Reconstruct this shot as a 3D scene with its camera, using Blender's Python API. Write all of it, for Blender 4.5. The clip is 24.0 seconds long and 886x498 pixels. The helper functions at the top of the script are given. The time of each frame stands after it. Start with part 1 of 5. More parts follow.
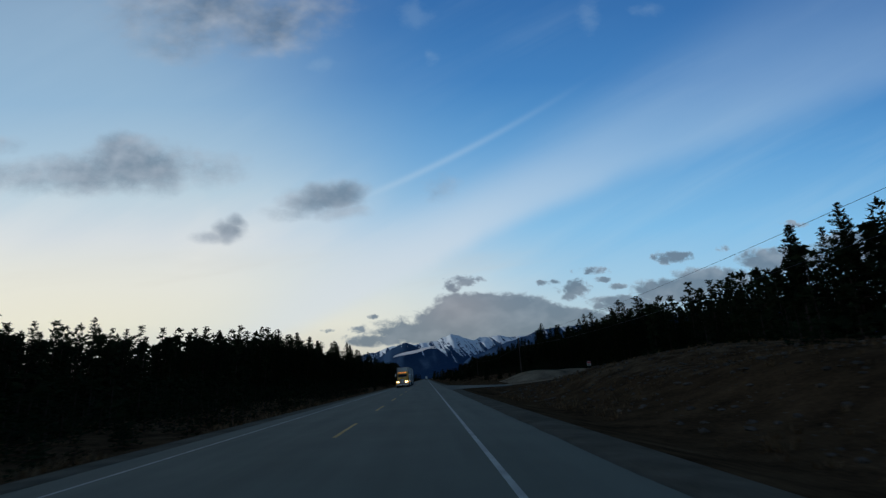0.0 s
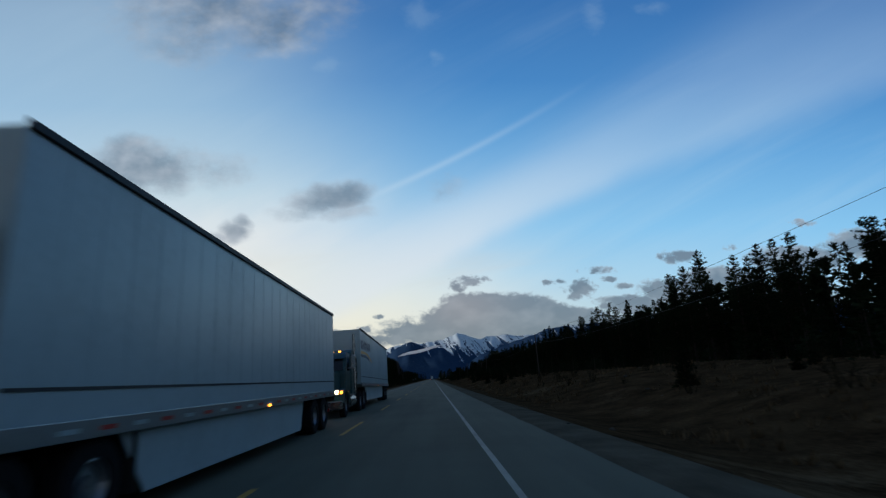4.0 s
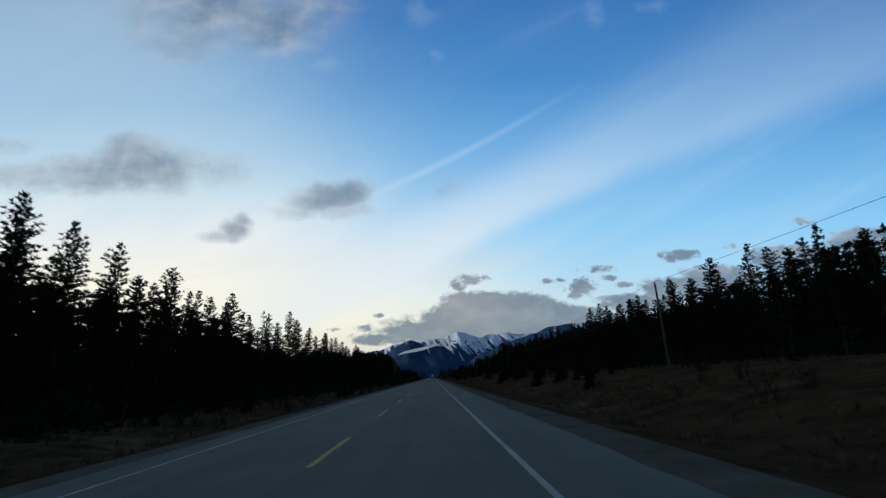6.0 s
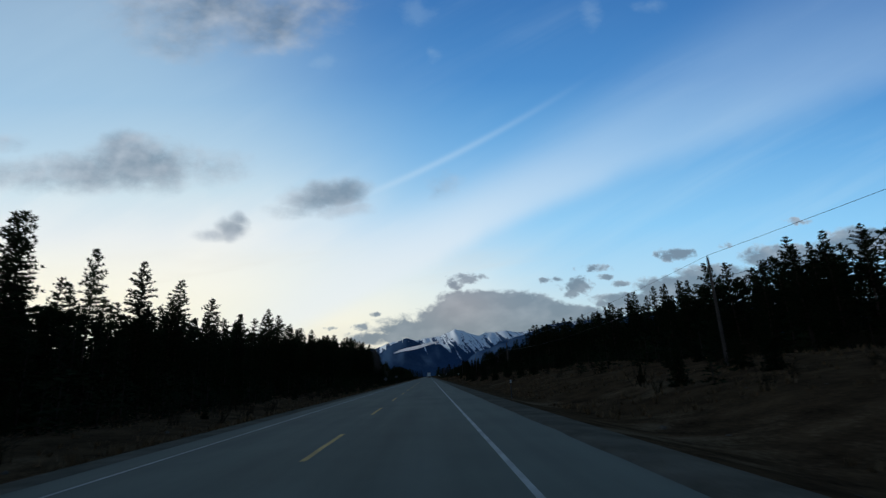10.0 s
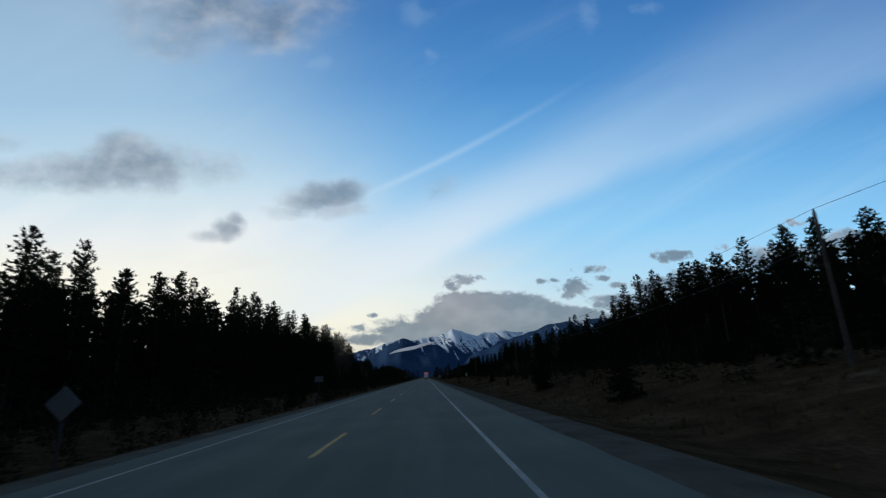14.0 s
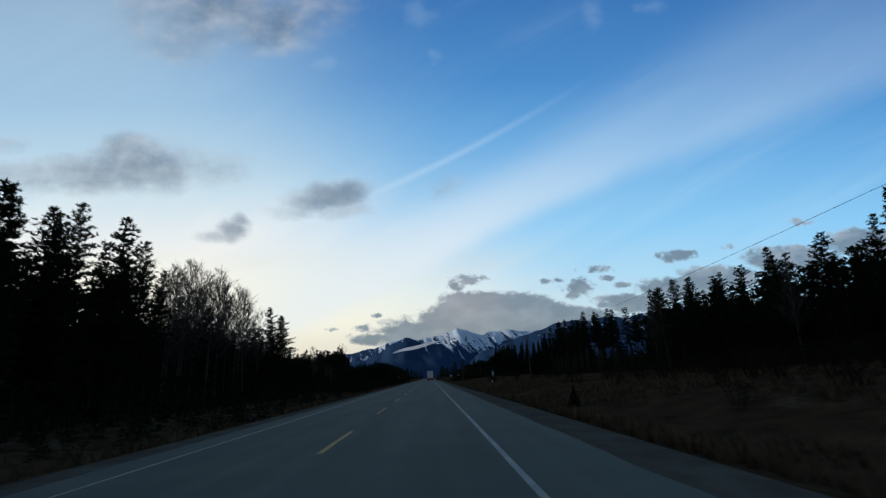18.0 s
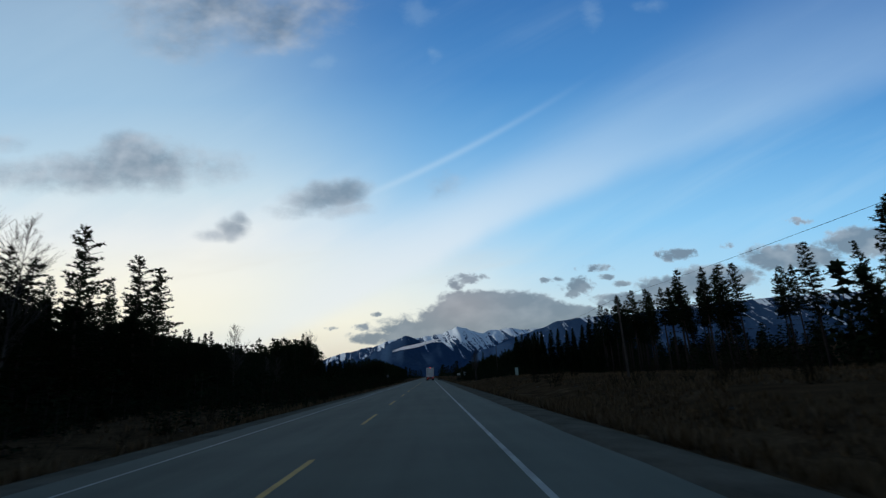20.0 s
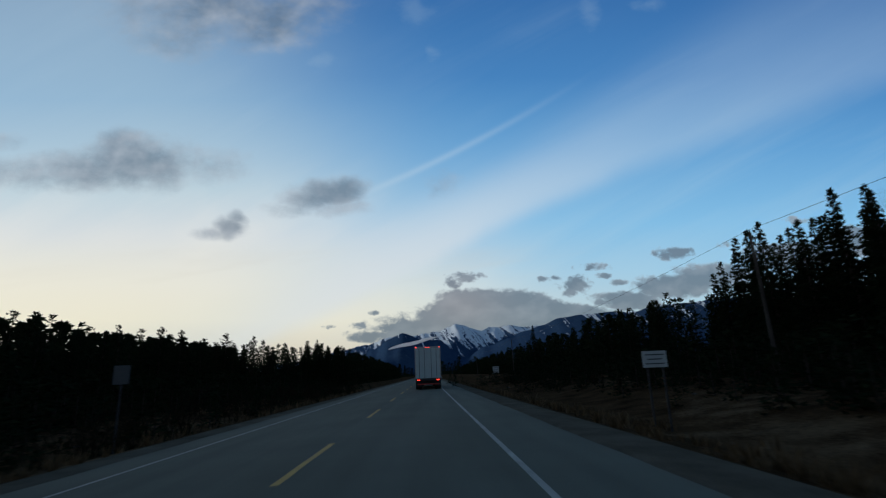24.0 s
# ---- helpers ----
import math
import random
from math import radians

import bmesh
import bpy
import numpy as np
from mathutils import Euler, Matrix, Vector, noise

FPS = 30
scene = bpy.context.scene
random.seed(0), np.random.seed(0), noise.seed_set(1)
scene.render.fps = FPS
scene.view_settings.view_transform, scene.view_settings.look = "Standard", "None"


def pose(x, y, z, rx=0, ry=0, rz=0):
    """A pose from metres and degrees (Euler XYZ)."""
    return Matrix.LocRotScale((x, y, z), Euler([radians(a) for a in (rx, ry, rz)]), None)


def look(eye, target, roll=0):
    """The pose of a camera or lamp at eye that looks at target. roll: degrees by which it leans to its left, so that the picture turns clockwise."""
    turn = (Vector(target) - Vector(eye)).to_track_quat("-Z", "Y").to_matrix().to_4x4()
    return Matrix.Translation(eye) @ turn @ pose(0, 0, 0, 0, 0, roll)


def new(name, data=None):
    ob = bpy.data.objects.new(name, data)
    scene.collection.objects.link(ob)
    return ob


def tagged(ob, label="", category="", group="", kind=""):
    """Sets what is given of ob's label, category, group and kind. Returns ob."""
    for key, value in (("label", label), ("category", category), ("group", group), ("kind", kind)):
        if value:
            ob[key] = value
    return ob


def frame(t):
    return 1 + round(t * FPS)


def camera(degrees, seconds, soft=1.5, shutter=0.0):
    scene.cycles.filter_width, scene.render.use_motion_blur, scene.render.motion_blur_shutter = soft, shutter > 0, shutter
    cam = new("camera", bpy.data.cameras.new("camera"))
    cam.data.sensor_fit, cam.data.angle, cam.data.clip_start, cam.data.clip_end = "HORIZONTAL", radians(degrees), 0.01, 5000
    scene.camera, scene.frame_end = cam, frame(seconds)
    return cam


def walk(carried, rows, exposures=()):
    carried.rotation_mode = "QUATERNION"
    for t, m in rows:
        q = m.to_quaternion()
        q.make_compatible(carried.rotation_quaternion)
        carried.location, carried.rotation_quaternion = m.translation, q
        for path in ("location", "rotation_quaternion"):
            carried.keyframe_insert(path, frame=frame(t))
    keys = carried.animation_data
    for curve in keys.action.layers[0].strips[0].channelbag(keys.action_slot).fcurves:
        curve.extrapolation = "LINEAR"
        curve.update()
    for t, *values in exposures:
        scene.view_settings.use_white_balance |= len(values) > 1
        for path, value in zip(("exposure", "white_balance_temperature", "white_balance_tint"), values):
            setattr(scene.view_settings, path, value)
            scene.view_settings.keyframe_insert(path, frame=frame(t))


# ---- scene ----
SPEED, EYE, LEAN = 25.4, 1.45, -2.38
# seconds, metres to the right of the lane's line, yaw to the left and pitch up in degrees
ROWS = [(0, 0.51, -2.48, 14.84), (0.5, 0.53, -2.52, 14.77), (1, 0.57, -2.48, 14.87), (1.5, 0.64, -2.52, 14.87), (2, 0.71, -2.55, 14.87),
        (2.5, 0.67, -2.41, 14.84), (4.5, 0.5, -1.73, 14.87), (5, 0.36, -1.7, 14.91), (5.5, 0.27, -1.67, 14.74), (6, 0.19, -1.8, 14.71),
        (6.5, 0.1, -1.9, 14.84), (7, 0.03, -2.21, 14.74), (7.5, 0.03, -2.55, 14.71), (8, 0.07, -2.65, 14.67), (8.5, 0.14, -2.79, 14.74),
        (9, 0.23, -2.72, 14.81), (9.5, 0.32, -2.41, 14.6), (10, 0.37, -2.18, 14.57), (10.5, 0.31, -2.01, 14.57), (12.5, 0.2, -2.21, 14.64),
        (13, 0.18, -2.45, 14.6), (13.5, 0.23, -2.52, 14.67), (14, 0.29, -2.52, 14.67), (14.5, 0.37, -2.45, 14.74), (15, 0.42, -2.28, 14.67),
        (15.5, 0.43, -2.14, 14.84), (16, 0.41, -1.94, 14.77), (16.5, 0.4, -1.94, 14.67), (17, 0.38, -2.04, 14.57), (17.5, 0.35, -2.14, 14.57),
        (18, 0.32, -2.04, 14.71), (18.5, 0.27, -2.07, 14.67), (20.5, 0.21, -2.07, 14.57), (21, 0.17, -2.04, 14.57), (21.5, 0.15, -2.14, 14.67),
        (22, 0.14, -2.25, 14.77), (22.5, 0.15, -2.07, 14.67), (23, 0.16, -2.04, 14.6), (23.5, 0.18, -2.07, 14.57), (24, 0.19, -2.35, 14.4)]


# the car gains a little way near the end
SURGE = {22: 1.6, 22.5: 7.4, 23: 13.6, 23.5: 17.3, 24: 17.5}


def row_pose(t, x, yaw, pitch):
    at, a, b = Vector((x, SPEED * t + SURGE.get(t, 0.0), EYE)), radians(yaw), radians(pitch)
    return look(at, at + Vector((-math.sin(a) * math.cos(b), math.cos(a) * math.cos(b), math.sin(b))) * 100, LEAN)


cam = camera(84.7, 24.0, soft=1.3, shutter=0.2)
# the picture is a little darker at the start and at the end
EXPOSURES = [(0, -0.27, 6150, 10), (2.5, -0.25, 6150, 10), (4.5, -0.08, 6300, 10), (7, 0.0, 6330, 10), (18.5, 0.0, 6330, 10), (21, -0.05, 6330, 10), (22, -0.1, 6330, 10), (23, -0.22, 6330, 10), (24, -0.24, 6330, 10)]
walk(cam, [(t, row_pose(t, x, yaw, pitch)) for t, x, yaw, pitch in ROWS], EXPOSURES)

# ---- light: dusk sky, the sun behind the hills ahead and to the left ----
world = bpy.data.worlds.new("dusk_sky")
scene.world = world
world.use_nodes = True
WT = world.node_tree
WT.nodes.clear()


class Val:
    """A number in a node tree, with plain arithmetic."""

    def __init__(self, tree, sock):
        self.tree, self.sock = tree, sock

    def op(self, kind, *others, clamp=False):
        node = self.tree.nodes.new("ShaderNodeMath")
        node.operation, node.use_clamp = kind, clamp
        for slot, v in zip(node.inputs, (self, *others)):
            if isinstance(v, Val):
                self.tree.links.new(v.sock, slot)
            else:
                slot.default_value = v
        return Val(self.tree, node.outputs[0])

    def __add__(self, o): return self.op("ADD", o)
    def __sub__(self, o): return self.op("SUBTRACT", o)
    def __mul__(self, o): return self.op("MULTIPLY", o)
    def __truediv__(self, o): return self.op("DIVIDE", o)

    def sq(self): return self.op("MULTIPLY", self)
    def exp_neg(self): return (self * -1.0).op("EXPONENT")
    def clip(self): return self.op("ADD", 0.0, clamp=True)
    def top(self, o): return self.op("MAXIMUM", o)

    def smooth(self, a, b):
        node = self.tree.nodes.new("ShaderNodeMapRange")
        node.interpolation_type = "SMOOTHSTEP"
        self.tree.links.new(self.sock, node.inputs["Value"])
        node.inputs["From Min"].default_value, node.inputs["From Max"].default_value = a, b
        return Val(self.tree, node.outputs["Result"])


def vec_dot(tree, sock, v):
    node = tree.nodes.new("ShaderNodeVectorMath")
    node.operation = "DOT_PRODUCT"
    tree.links.new(sock, node.inputs[0])
    node.inputs[1].default_value = v
    return Val(tree, node.outputs["Value"])


def combine(tree, a, b, c=0.0):
    node = tree.nodes.new("ShaderNodeCombineXYZ")
    for slot, v in zip(node.inputs, (a, b, c)):
        if isinstance(v, Val):
            tree.links.new(v.sock, slot)
        else:
            slot.default_value = v
    return node.outputs[0]


def noise_at(tree, sock, scale, detail=4.0, rough=0.55, distort=0.0):
    node = tree.nodes.new("ShaderNodeTexNoise")
    tree.links.new(sock, node.inputs["Vector"])
    node.inputs["Scale"].default_value, node.inputs["Detail"].default_value = scale, detail
    node.inputs["Roughness"].default_value, node.inputs["Distortion"].default_value = rough, distort
    return Val(tree, node.outputs["Fac"])


def srgb(r, g, b):
    g = min(255, g * 1.03) if b > r + 24 else g
    return tuple(((c / 255 + 0.055) / 1.055) ** 2.4 if c > 10 else c / 255 / 12.92 for c in (r, g, b)) + (1.0,)


def blend(tree, fac, a, b):
    node = tree.nodes.new("ShaderNodeMix")
    node.data_type = "RGBA"
    if isinstance(fac, Val):
        tree.links.new(fac.sock, node.inputs["Factor"])
    else:
        node.inputs["Factor"].default_value = fac
    for slot, c in ((node.inputs[6], a), (node.inputs[7], b)):
        if isinstance(c, tuple):
            slot.default_value = c
        else:
            tree.links.new(c, slot)
    return node.outputs[2]


coord = WT.nodes.new("ShaderNodeTexCoord").outputs["Generated"]
# axes of a flat chart of the western sky: right, up, and its middle
YAW, TILT, SWING = radians(2.25), radians(14.65), radians(-2.38)
flat_r = Vector((math.cos(YAW), -math.sin(YAW), 0.0))
AX_F = Vector((math.sin(YAW) * math.cos(TILT), math.cos(YAW) * math.cos(TILT), math.sin(TILT)))
flat_u = flat_r.cross(AX_F)
AX_R = flat_r * math.cos(SWING) + flat_u * math.sin(SWING)
AX_U = flat_u * math.cos(SWING) - flat_r * math.sin(SWING)
facing = vec_dot(WT, coord, AX_F)
depth = facing.op("ABSOLUTE").top(0.15)
P = vec_dot(WT, coord, AX_R) / depth
Q = vec_dot(WT, coord, AX_U) / depth
chart = combine(WT, P, Q)

sky = WT.nodes.new("ShaderNodeTexSky")
sky.sky_type, sky.sun_disc = "NISHITA", False
sky.sun_elevation, sky.sun_rotation, sky.altitude = radians(1.2), radians(-102), 800
sky.air_density, sky.dust_density, sky.ozone_density = 1.0, 0.6, 2.5


def sky_ramp(stops):
    """Colours up the sky, from below the horizon to high overhead."""
    node = WT.nodes.new("ShaderNodeValToRGB")
    WT.links.new(((Q + 0.3) / 1.2).clip().sock, node.inputs[0])
    el = node.color_ramp.elements
    el[0].position, el[0].color = 0.0, srgb(*stops[0][1])
    el[1].position, el[1].color = 1.0, srgb(*stops[-1][1])
    for q, col in stops[1:-1]:
        el.new((q + 0.3) / 1.2).color = srgb(*col)
    return node.outputs[0]


clear = sky_ramp([(-0.3, (168, 172, 178)), (-0.2, (186, 200, 212)), (-0.13, (186, 208, 226)), (-0.05, (164, 204, 236)), (0.05, (138, 192, 236)), (0.2, (106, 164, 219)), (0.35, (74, 132, 196)), (0.5, (60, 113, 178)), (0.9, (34, 72, 128))])
white = sky_ramp([(-0.3, (176, 168, 158)), (-0.22, (218, 208, 190)), (-0.15, (250, 242, 216)), (-0.08, (242, 242, 233)), (0.02, (224, 231, 235)), (0.12, (198, 213, 228)), (0.3, (160, 188, 218)), (0.5, (150, 174, 204)), (0.9, (60, 90, 135))])
soft = noise_at(WT, chart, 2.2, 4.0, 0.55, 0.3)
big = noise_at(WT, chart, 1.1, 3.0, 0.5, 0.2)
lean_left = (P * -0.9 - Q * 0.55 + 0.09 + (big - 0.5) * 0.35).smooth(-0.22, 0.58)
base = blend(WT, lean_left, clear, white)

# cirrus: fibres that fan out from low on the left
along, across = P * 0.88 + Q * 0.47, P * -0.47 + Q * 0.88
fibre = noise_at(WT, combine(WT, along * 0.7, across * 6.0), 1.5, 5.0, 0.6, 0.35)
line_a = Q - P * 0.49 - P.sq() * 0.25 - 0.182
line_b = Q - P * 0.47 + P.sq() * 0.09 + 0.028 + (soft - 0.5) * 0.07
veil = line_a.smooth(0.02, -0.16) * line_b.smooth(-0.03, 0.05) * (line_b.smooth(0.30, 0.0) * 0.7 + 0.28) * (fibre * 0.5 + 0.6).clip() * (P * -0.5 + 0.98).clip()
base = blend(WT, (veil * 0.58).clip(), base, srgb(200, 215, 235))
below = line_b.smooth(0.02, -0.06) * line_b.smooth(-0.30, -0.12) * (fibre - 0.42).clip() * 1.6
base = blend(WT, (below * 0.4).clip(), base, srgb(206, 222, 236))
streak = (line_a / 0.0075).sq().exp_neg() * P.smooth(-0.21, -0.10) * P.smooth(0.34, -0.05)
base = blend(WT, (streak * 0.30).clip(), base, srgb(200, 216, 238))
wisps = (soft - 0.42).clip() * fibre.smooth(0.42, 0.72) * 1.4
base = blend(WT, (wisps * 0.35).clip(), base, srgb(196, 212, 232))
sheen = (fibre * 0.4 + soft * 0.6).smooth(0.42, 0.70) * lean_left * Q.smooth(0.22, 0.02)
base = blend(WT, (sheen * 0.5).clip(), base, srgb(250, 247, 238))
stripes = noise_at(WT, combine(WT, P * 0.9 - Q * 0.3, Q * 7.0 - P * 0.8), 2.2, 4.0, 0.55, 0.3)
base = blend(WT, (stripes.smooth(0.5, 0.78) * Q.smooth(0.08, -0.08) * P.smooth(0.55, 0.0) * 0.35).clip(), base, srgb(206, 204, 200))
glow = (((P + 0.98) / 0.85).sq() + ((Q + 0.10) / 0.12).sq()).exp_neg()
base = blend(WT, (glow * 0.62).clip(), base, srgb(255, 244, 214))

band = line_b.smooth(-0.012, 0.03) * line_b.smooth(0.17, 0.03) * P.smooth(0.5, -0.05) * P.smooth(-0.62, -0.2) * (soft * 0.8 + 0.5).clip()
base = blend(WT, (band * 0.56).clip(), base, srgb(232, 236, 238))
# cumulus: each cloud is a heap of lobes (middle, half sizes, thickness)
HIGH = [(-0.644, 0.176, 0.125, 0.060, 1.05), (-0.737, 0.158, 0.115, 0.046, 0.9), (-0.580, 0.164, 0.080, 0.054, 0.95), (-0.842, 0.150, 0.120, 0.036, 0.62),
        (-0.476, 0.164, 0.070, 0.034, 0.42), (-0.662, 0.212, 0.065, 0.032, 0.7), (-0.900, 0.216, 0.040, 0.018, 0.35),
        (-0.237, 0.112, 0.085, 0.032, 1.05), (-0.202, 0.120, 0.055, 0.028, 0.95), (-0.278, 0.100, 0.060, 0.028, 0.85), (-0.307, 0.080, 0.045, 0.016, 0.4), (-0.214, 0.080, 0.055, 0.018, 0.35),
        (-0.437, 0.038, 0.034, 0.026, 0.95), (-0.423, 0.057, 0.024, 0.018, 0.85), (-0.458, 0.027, 0.045, 0.012, 0.4),
        (-0.480, 0.500, 0.210, 0.090, 0.72), (-0.390, 0.475, 0.150, 0.075, 0.66), (-0.540, 0.450, 0.120, 0.060, 0.5), (-0.290, 0.500, 0.090, 0.050, 0.45),
        (0.003, 0.133, 0.024, 0.016, 0.12), (-0.014, 0.120, 0.018, 0.012, 0.1)]
BANK = [(0.077, -0.119, 0.105, 0.038, 1.0), (0.140, -0.120, 0.100, 0.034, 1.0), (0.205, -0.132, 0.090, 0.027, 1.0), (0.020, -0.137, 0.090, 0.030, 0.95), (0.275, -0.138, 0.090, 0.024, 0.9),
       (0.100, -0.166, 0.250, 0.044, 1.0), (-0.050, -0.168, 0.105, 0.019, 0.85), (-0.138, -0.185, 0.070, 0.014, 0.65), (0.380, -0.110, 0.080, 0.020, 0.8), (0.472, -0.082, 0.090, 0.026, 0.85),
       (0.565, -0.060, 0.090, 0.030, 0.8), (0.716, -0.018, 0.110, 0.028, 0.8), (0.860, 0.012, 0.100, 0.032, 0.8)]
BITS = [(0.044, -0.065, 0.034, 0.013, 0.85), (0.027, -0.078, 0.026, 0.012, 0.75), (0.066, -0.058, 0.022, 0.008, 0.7),
       (0.275, -0.078, 0.040, 0.022, 0.95), (0.263, -0.090, 0.022, 0.012, 0.85), (0.316, -0.043, 0.044, 0.009, 0.8), (0.472, -0.014, 0.040, 0.015, 1.0), (0.492, -0.007, 0.024, 0.010, 0.85),
       (0.335, -0.060, 0.020, 0.006, 0.75), (0.208, -0.067, 0.017, 0.007, 0.65), (0.240, -0.062, 0.017, 0.007, 0.6), (0.367, -0.072, 0.020, 0.007, 0.6),
       (-0.141, -0.134, 0.013, 0.006, 0.8), (-0.174, -0.162, 0.020, 0.009, 0.75), (-0.232, -0.165, 0.015, 0.005, 0.6), (0.580, 0.004, 0.014, 0.008, 0.5), (0.728, 0.053, 0.030, 0.008, 0.45)]


def heap(lobes, x, y):
    """How deep a point lies inside the nearest lobe: 1 in the middle, 0 at the rim."""
    field = None
    for cx, cy, rx, ry, thick in lobes:
        m = (((x - cx) / rx).sq() + ((y - cy) / ry).sq()) * -thick + thick
        field = m if field is None else field.top(m)
    return field.top(-2.0)


warp = noise_at(WT, chart, 9.0, 3.0, 0.55) - 0.5
warp2 = noise_at(WT, combine(WT, P + 3.7, Q), 12.0, 3.0, 0.55) - 0.5
P2, Q2 = P + warp * 0.07, Q + warp2 * 0.035
squash = combine(WT, P, Q * 1.5)
lump = noise_at(WT, squash, 13.0, 5.0, 0.6)
lump_up = noise_at(WT, combine(WT, P + 0.010, Q * 1.5 - 0.03), 13.0, 3.0, 0.5)
lump_at = noise_at(WT, squash, 13.0, 3.0, 0.5)
mid_n = noise_at(WT, squash, 5.0, 2.0, 0.5)
tiny = noise_at(WT, combine(WT, P, Q * 1.4), 42.0, 5.0, 0.62, 0.3)
ragged = (lump - 0.5) * 2.0 + (mid_n - 0.5) * 1.0 + (tiny - 0.5) * 0.6
crisp = (lump - 0.5) * 1.4 + (tiny - 0.5) * 4.5
mask_high = (heap(HIGH, P2, Q2) + ragged * 0.75).smooth(-0.45, 1.1)
mask_bank = (heap(BANK, P + warp * 0.03, Q + warp2 * 0.018) + (lump - 0.5) * 1.2 + (tiny - 0.5) * 1.3).smooth(-0.15, 0.42)
mask_bits = (heap(BITS, P + warp * 0.03, Q + warp2 * 0.018) + crisp * 0.75).smooth(-0.1, 0.8)
mask = (mask_high * 0.86).top(mask_bank).top(mask_bits)
relief_sky = ((lump_at - lump_up) * 1.8 + 0.22 + (big - 0.5) * 0.4 + (mask * -0.55 + 0.45)).clip()
relief_sky = relief_sky * (Q.smooth(-0.16, 0.03) * 0.62 + 0.38)
grey = blend(WT, relief_sky, srgb(108, 119, 137), srgb(186, 192, 199))
warm = (((P - 0.03) / 0.09).sq() + ((Q + 0.115) / 0.05).sq()).exp_neg()
grey = blend(WT, (warm * 0.34).clip(), grey, srgb(174, 160, 158))
base = blend(WT, (mask * 0.92).clip(), base, grey)
# thin pale shreds high up
SHREDS = [(0.305, 0.485, 0.03, 0.055), (-0.06, 0.49, 0.045, 0.04), (-0.25, 0.385, 0.045, 0.018), (0.43, 0.50, 0.04, 0.02), (-0.02, 0.40, 0.02, 0.02)]
for cx, cy, rx, ry in SHREDS:
    r = (((P2 - cx) / rx).sq() + ((Q2 - cy) / ry).sq()).op("SQRT")
    base = blend(WT, ((r * -1.0 + 1.0 + ragged).smooth(0.0, 1.1) * r.smooth(1.9, 0.9) * 0.15).clip(), base, srgb(176, 196, 220))
# the east, behind, lies in dusk already
dusk = facing.smooth(0.45, -0.25)
base = blend(WT, dusk, base, blend(WT, vec_dot(WT, coord, (0, 0, 1)).smooth(0.05, 0.45), srgb(176, 186, 202), srgb(72, 92, 126)))
mixed = base

bg = WT.nodes.new("ShaderNodeBackground")
WT.links.new(mixed, bg.inputs["Color"])
bg.inputs["Strength"].default_value = 1.0
skybg = WT.nodes.new("ShaderNodeBackground")
WT.links.new(sky.outputs[0], skybg.inputs["Color"])
skybg.inputs["Strength"].default_value = 0.05
add = WT.nodes.new("ShaderNodeAddShader")
WT.links.new(bg.outputs[0], add.inputs[0])
WT.links.new(skybg.outputs[0], add.inputs[1])
WT.links.new(add.outputs[0], WT.nodes.new("ShaderNodeOutputWorld").inputs["Surface"])

sun = new("sun", bpy.data.lights.new("sun", "SUN"))
sun.data.energy, sun.data.angle, sun.data.color = 2.5, radians(0.8), (1.0, 0.95, 0.9)
sun.matrix_world = look((0, 0, 0), (math.sin(radians(102)) * 10, -math.cos(radians(102)) * 10, -10 * math.tan(radians(1.2))))

# ---- materials ----
def material(name, rough=0.9, metal=0.0):
    m = bpy.data.materials.new(name)
    m.use_nodes = True
    b = m.node_tree.nodes["Principled BSDF"]
    b.inputs["Roughness"].default_value, b.inputs["Metallic"].default_value = rough, metal
    if rough >= 0.75:
        b.inputs["Specular IOR Level"].default_value = 0.0 if rough >= 0.9 else 0.05
    return m, m.node_tree, b


def ground_coord(tree):
    return tree.nodes.new("ShaderNodeNewGeometry").outputs["Position"]


def object_coord(tree):
    return tree.nodes.new("ShaderNodeTexCoord").outputs["Object"]


def relief(tree, bsdf, height, strength=0.3, dist=0.02):
    node = tree.nodes.new("ShaderNodeBump")
    node.inputs["Strength"].default_value, node.inputs["Distance"].default_value = strength, dist
    tree.links.new(height.sock, node.inputs["Height"])
    tree.links.new(node.outputs[0], bsdf.inputs["Normal"])


def mottled(name, dark, light, scale=4.0, rough=0.9, bump=0.3, metal=0.0, fine_scale=40.0, dist=0.02, world_space=True):
    """A surface with stains at one scale and grain at another."""
    m, tree, b = material(name, rough, metal)
    at = ground_coord(tree) if world_space else object_coord(tree)
    big, small = noise_at(tree, at, scale, 4.0), noise_at(tree, at, fine_scale, 3.0)
    f = ((big - 0.5) * 1.6 + (small - 0.5) * 0.9 + 0.5).clip()
    tree.links.new(blend(tree, f, (*dark, 1.0), (*light, 1.0)), b.inputs["Base Color"])
    if bump:
        relief(tree, b, small + big * 0.5, bump, dist)
    return m


def varied(name, dark, light, rough=0.8, spread=0.5):
    """Foliage and bark: a tone of its own for each piece, with grain."""
    m, tree, b = material(name, rough)
    info = tree.nodes.new("ShaderNodeObjectInfo")
    isle = tree.nodes.new("ShaderNodeNewGeometry")
    g = noise_at(tree, isle.outputs["Position"], 1.3, 3.0)
    f = (Val(tree, isle.outputs["Random Per Island"]) * spread + Val(tree, info.outputs["Random"]) * 0.3 + (g - 0.5) * 0.6).clip()
    tree.links.new(blend(tree, f, (*dark, 1.0), (*light, 1.0)), b.inputs["Base Color"])
    return m


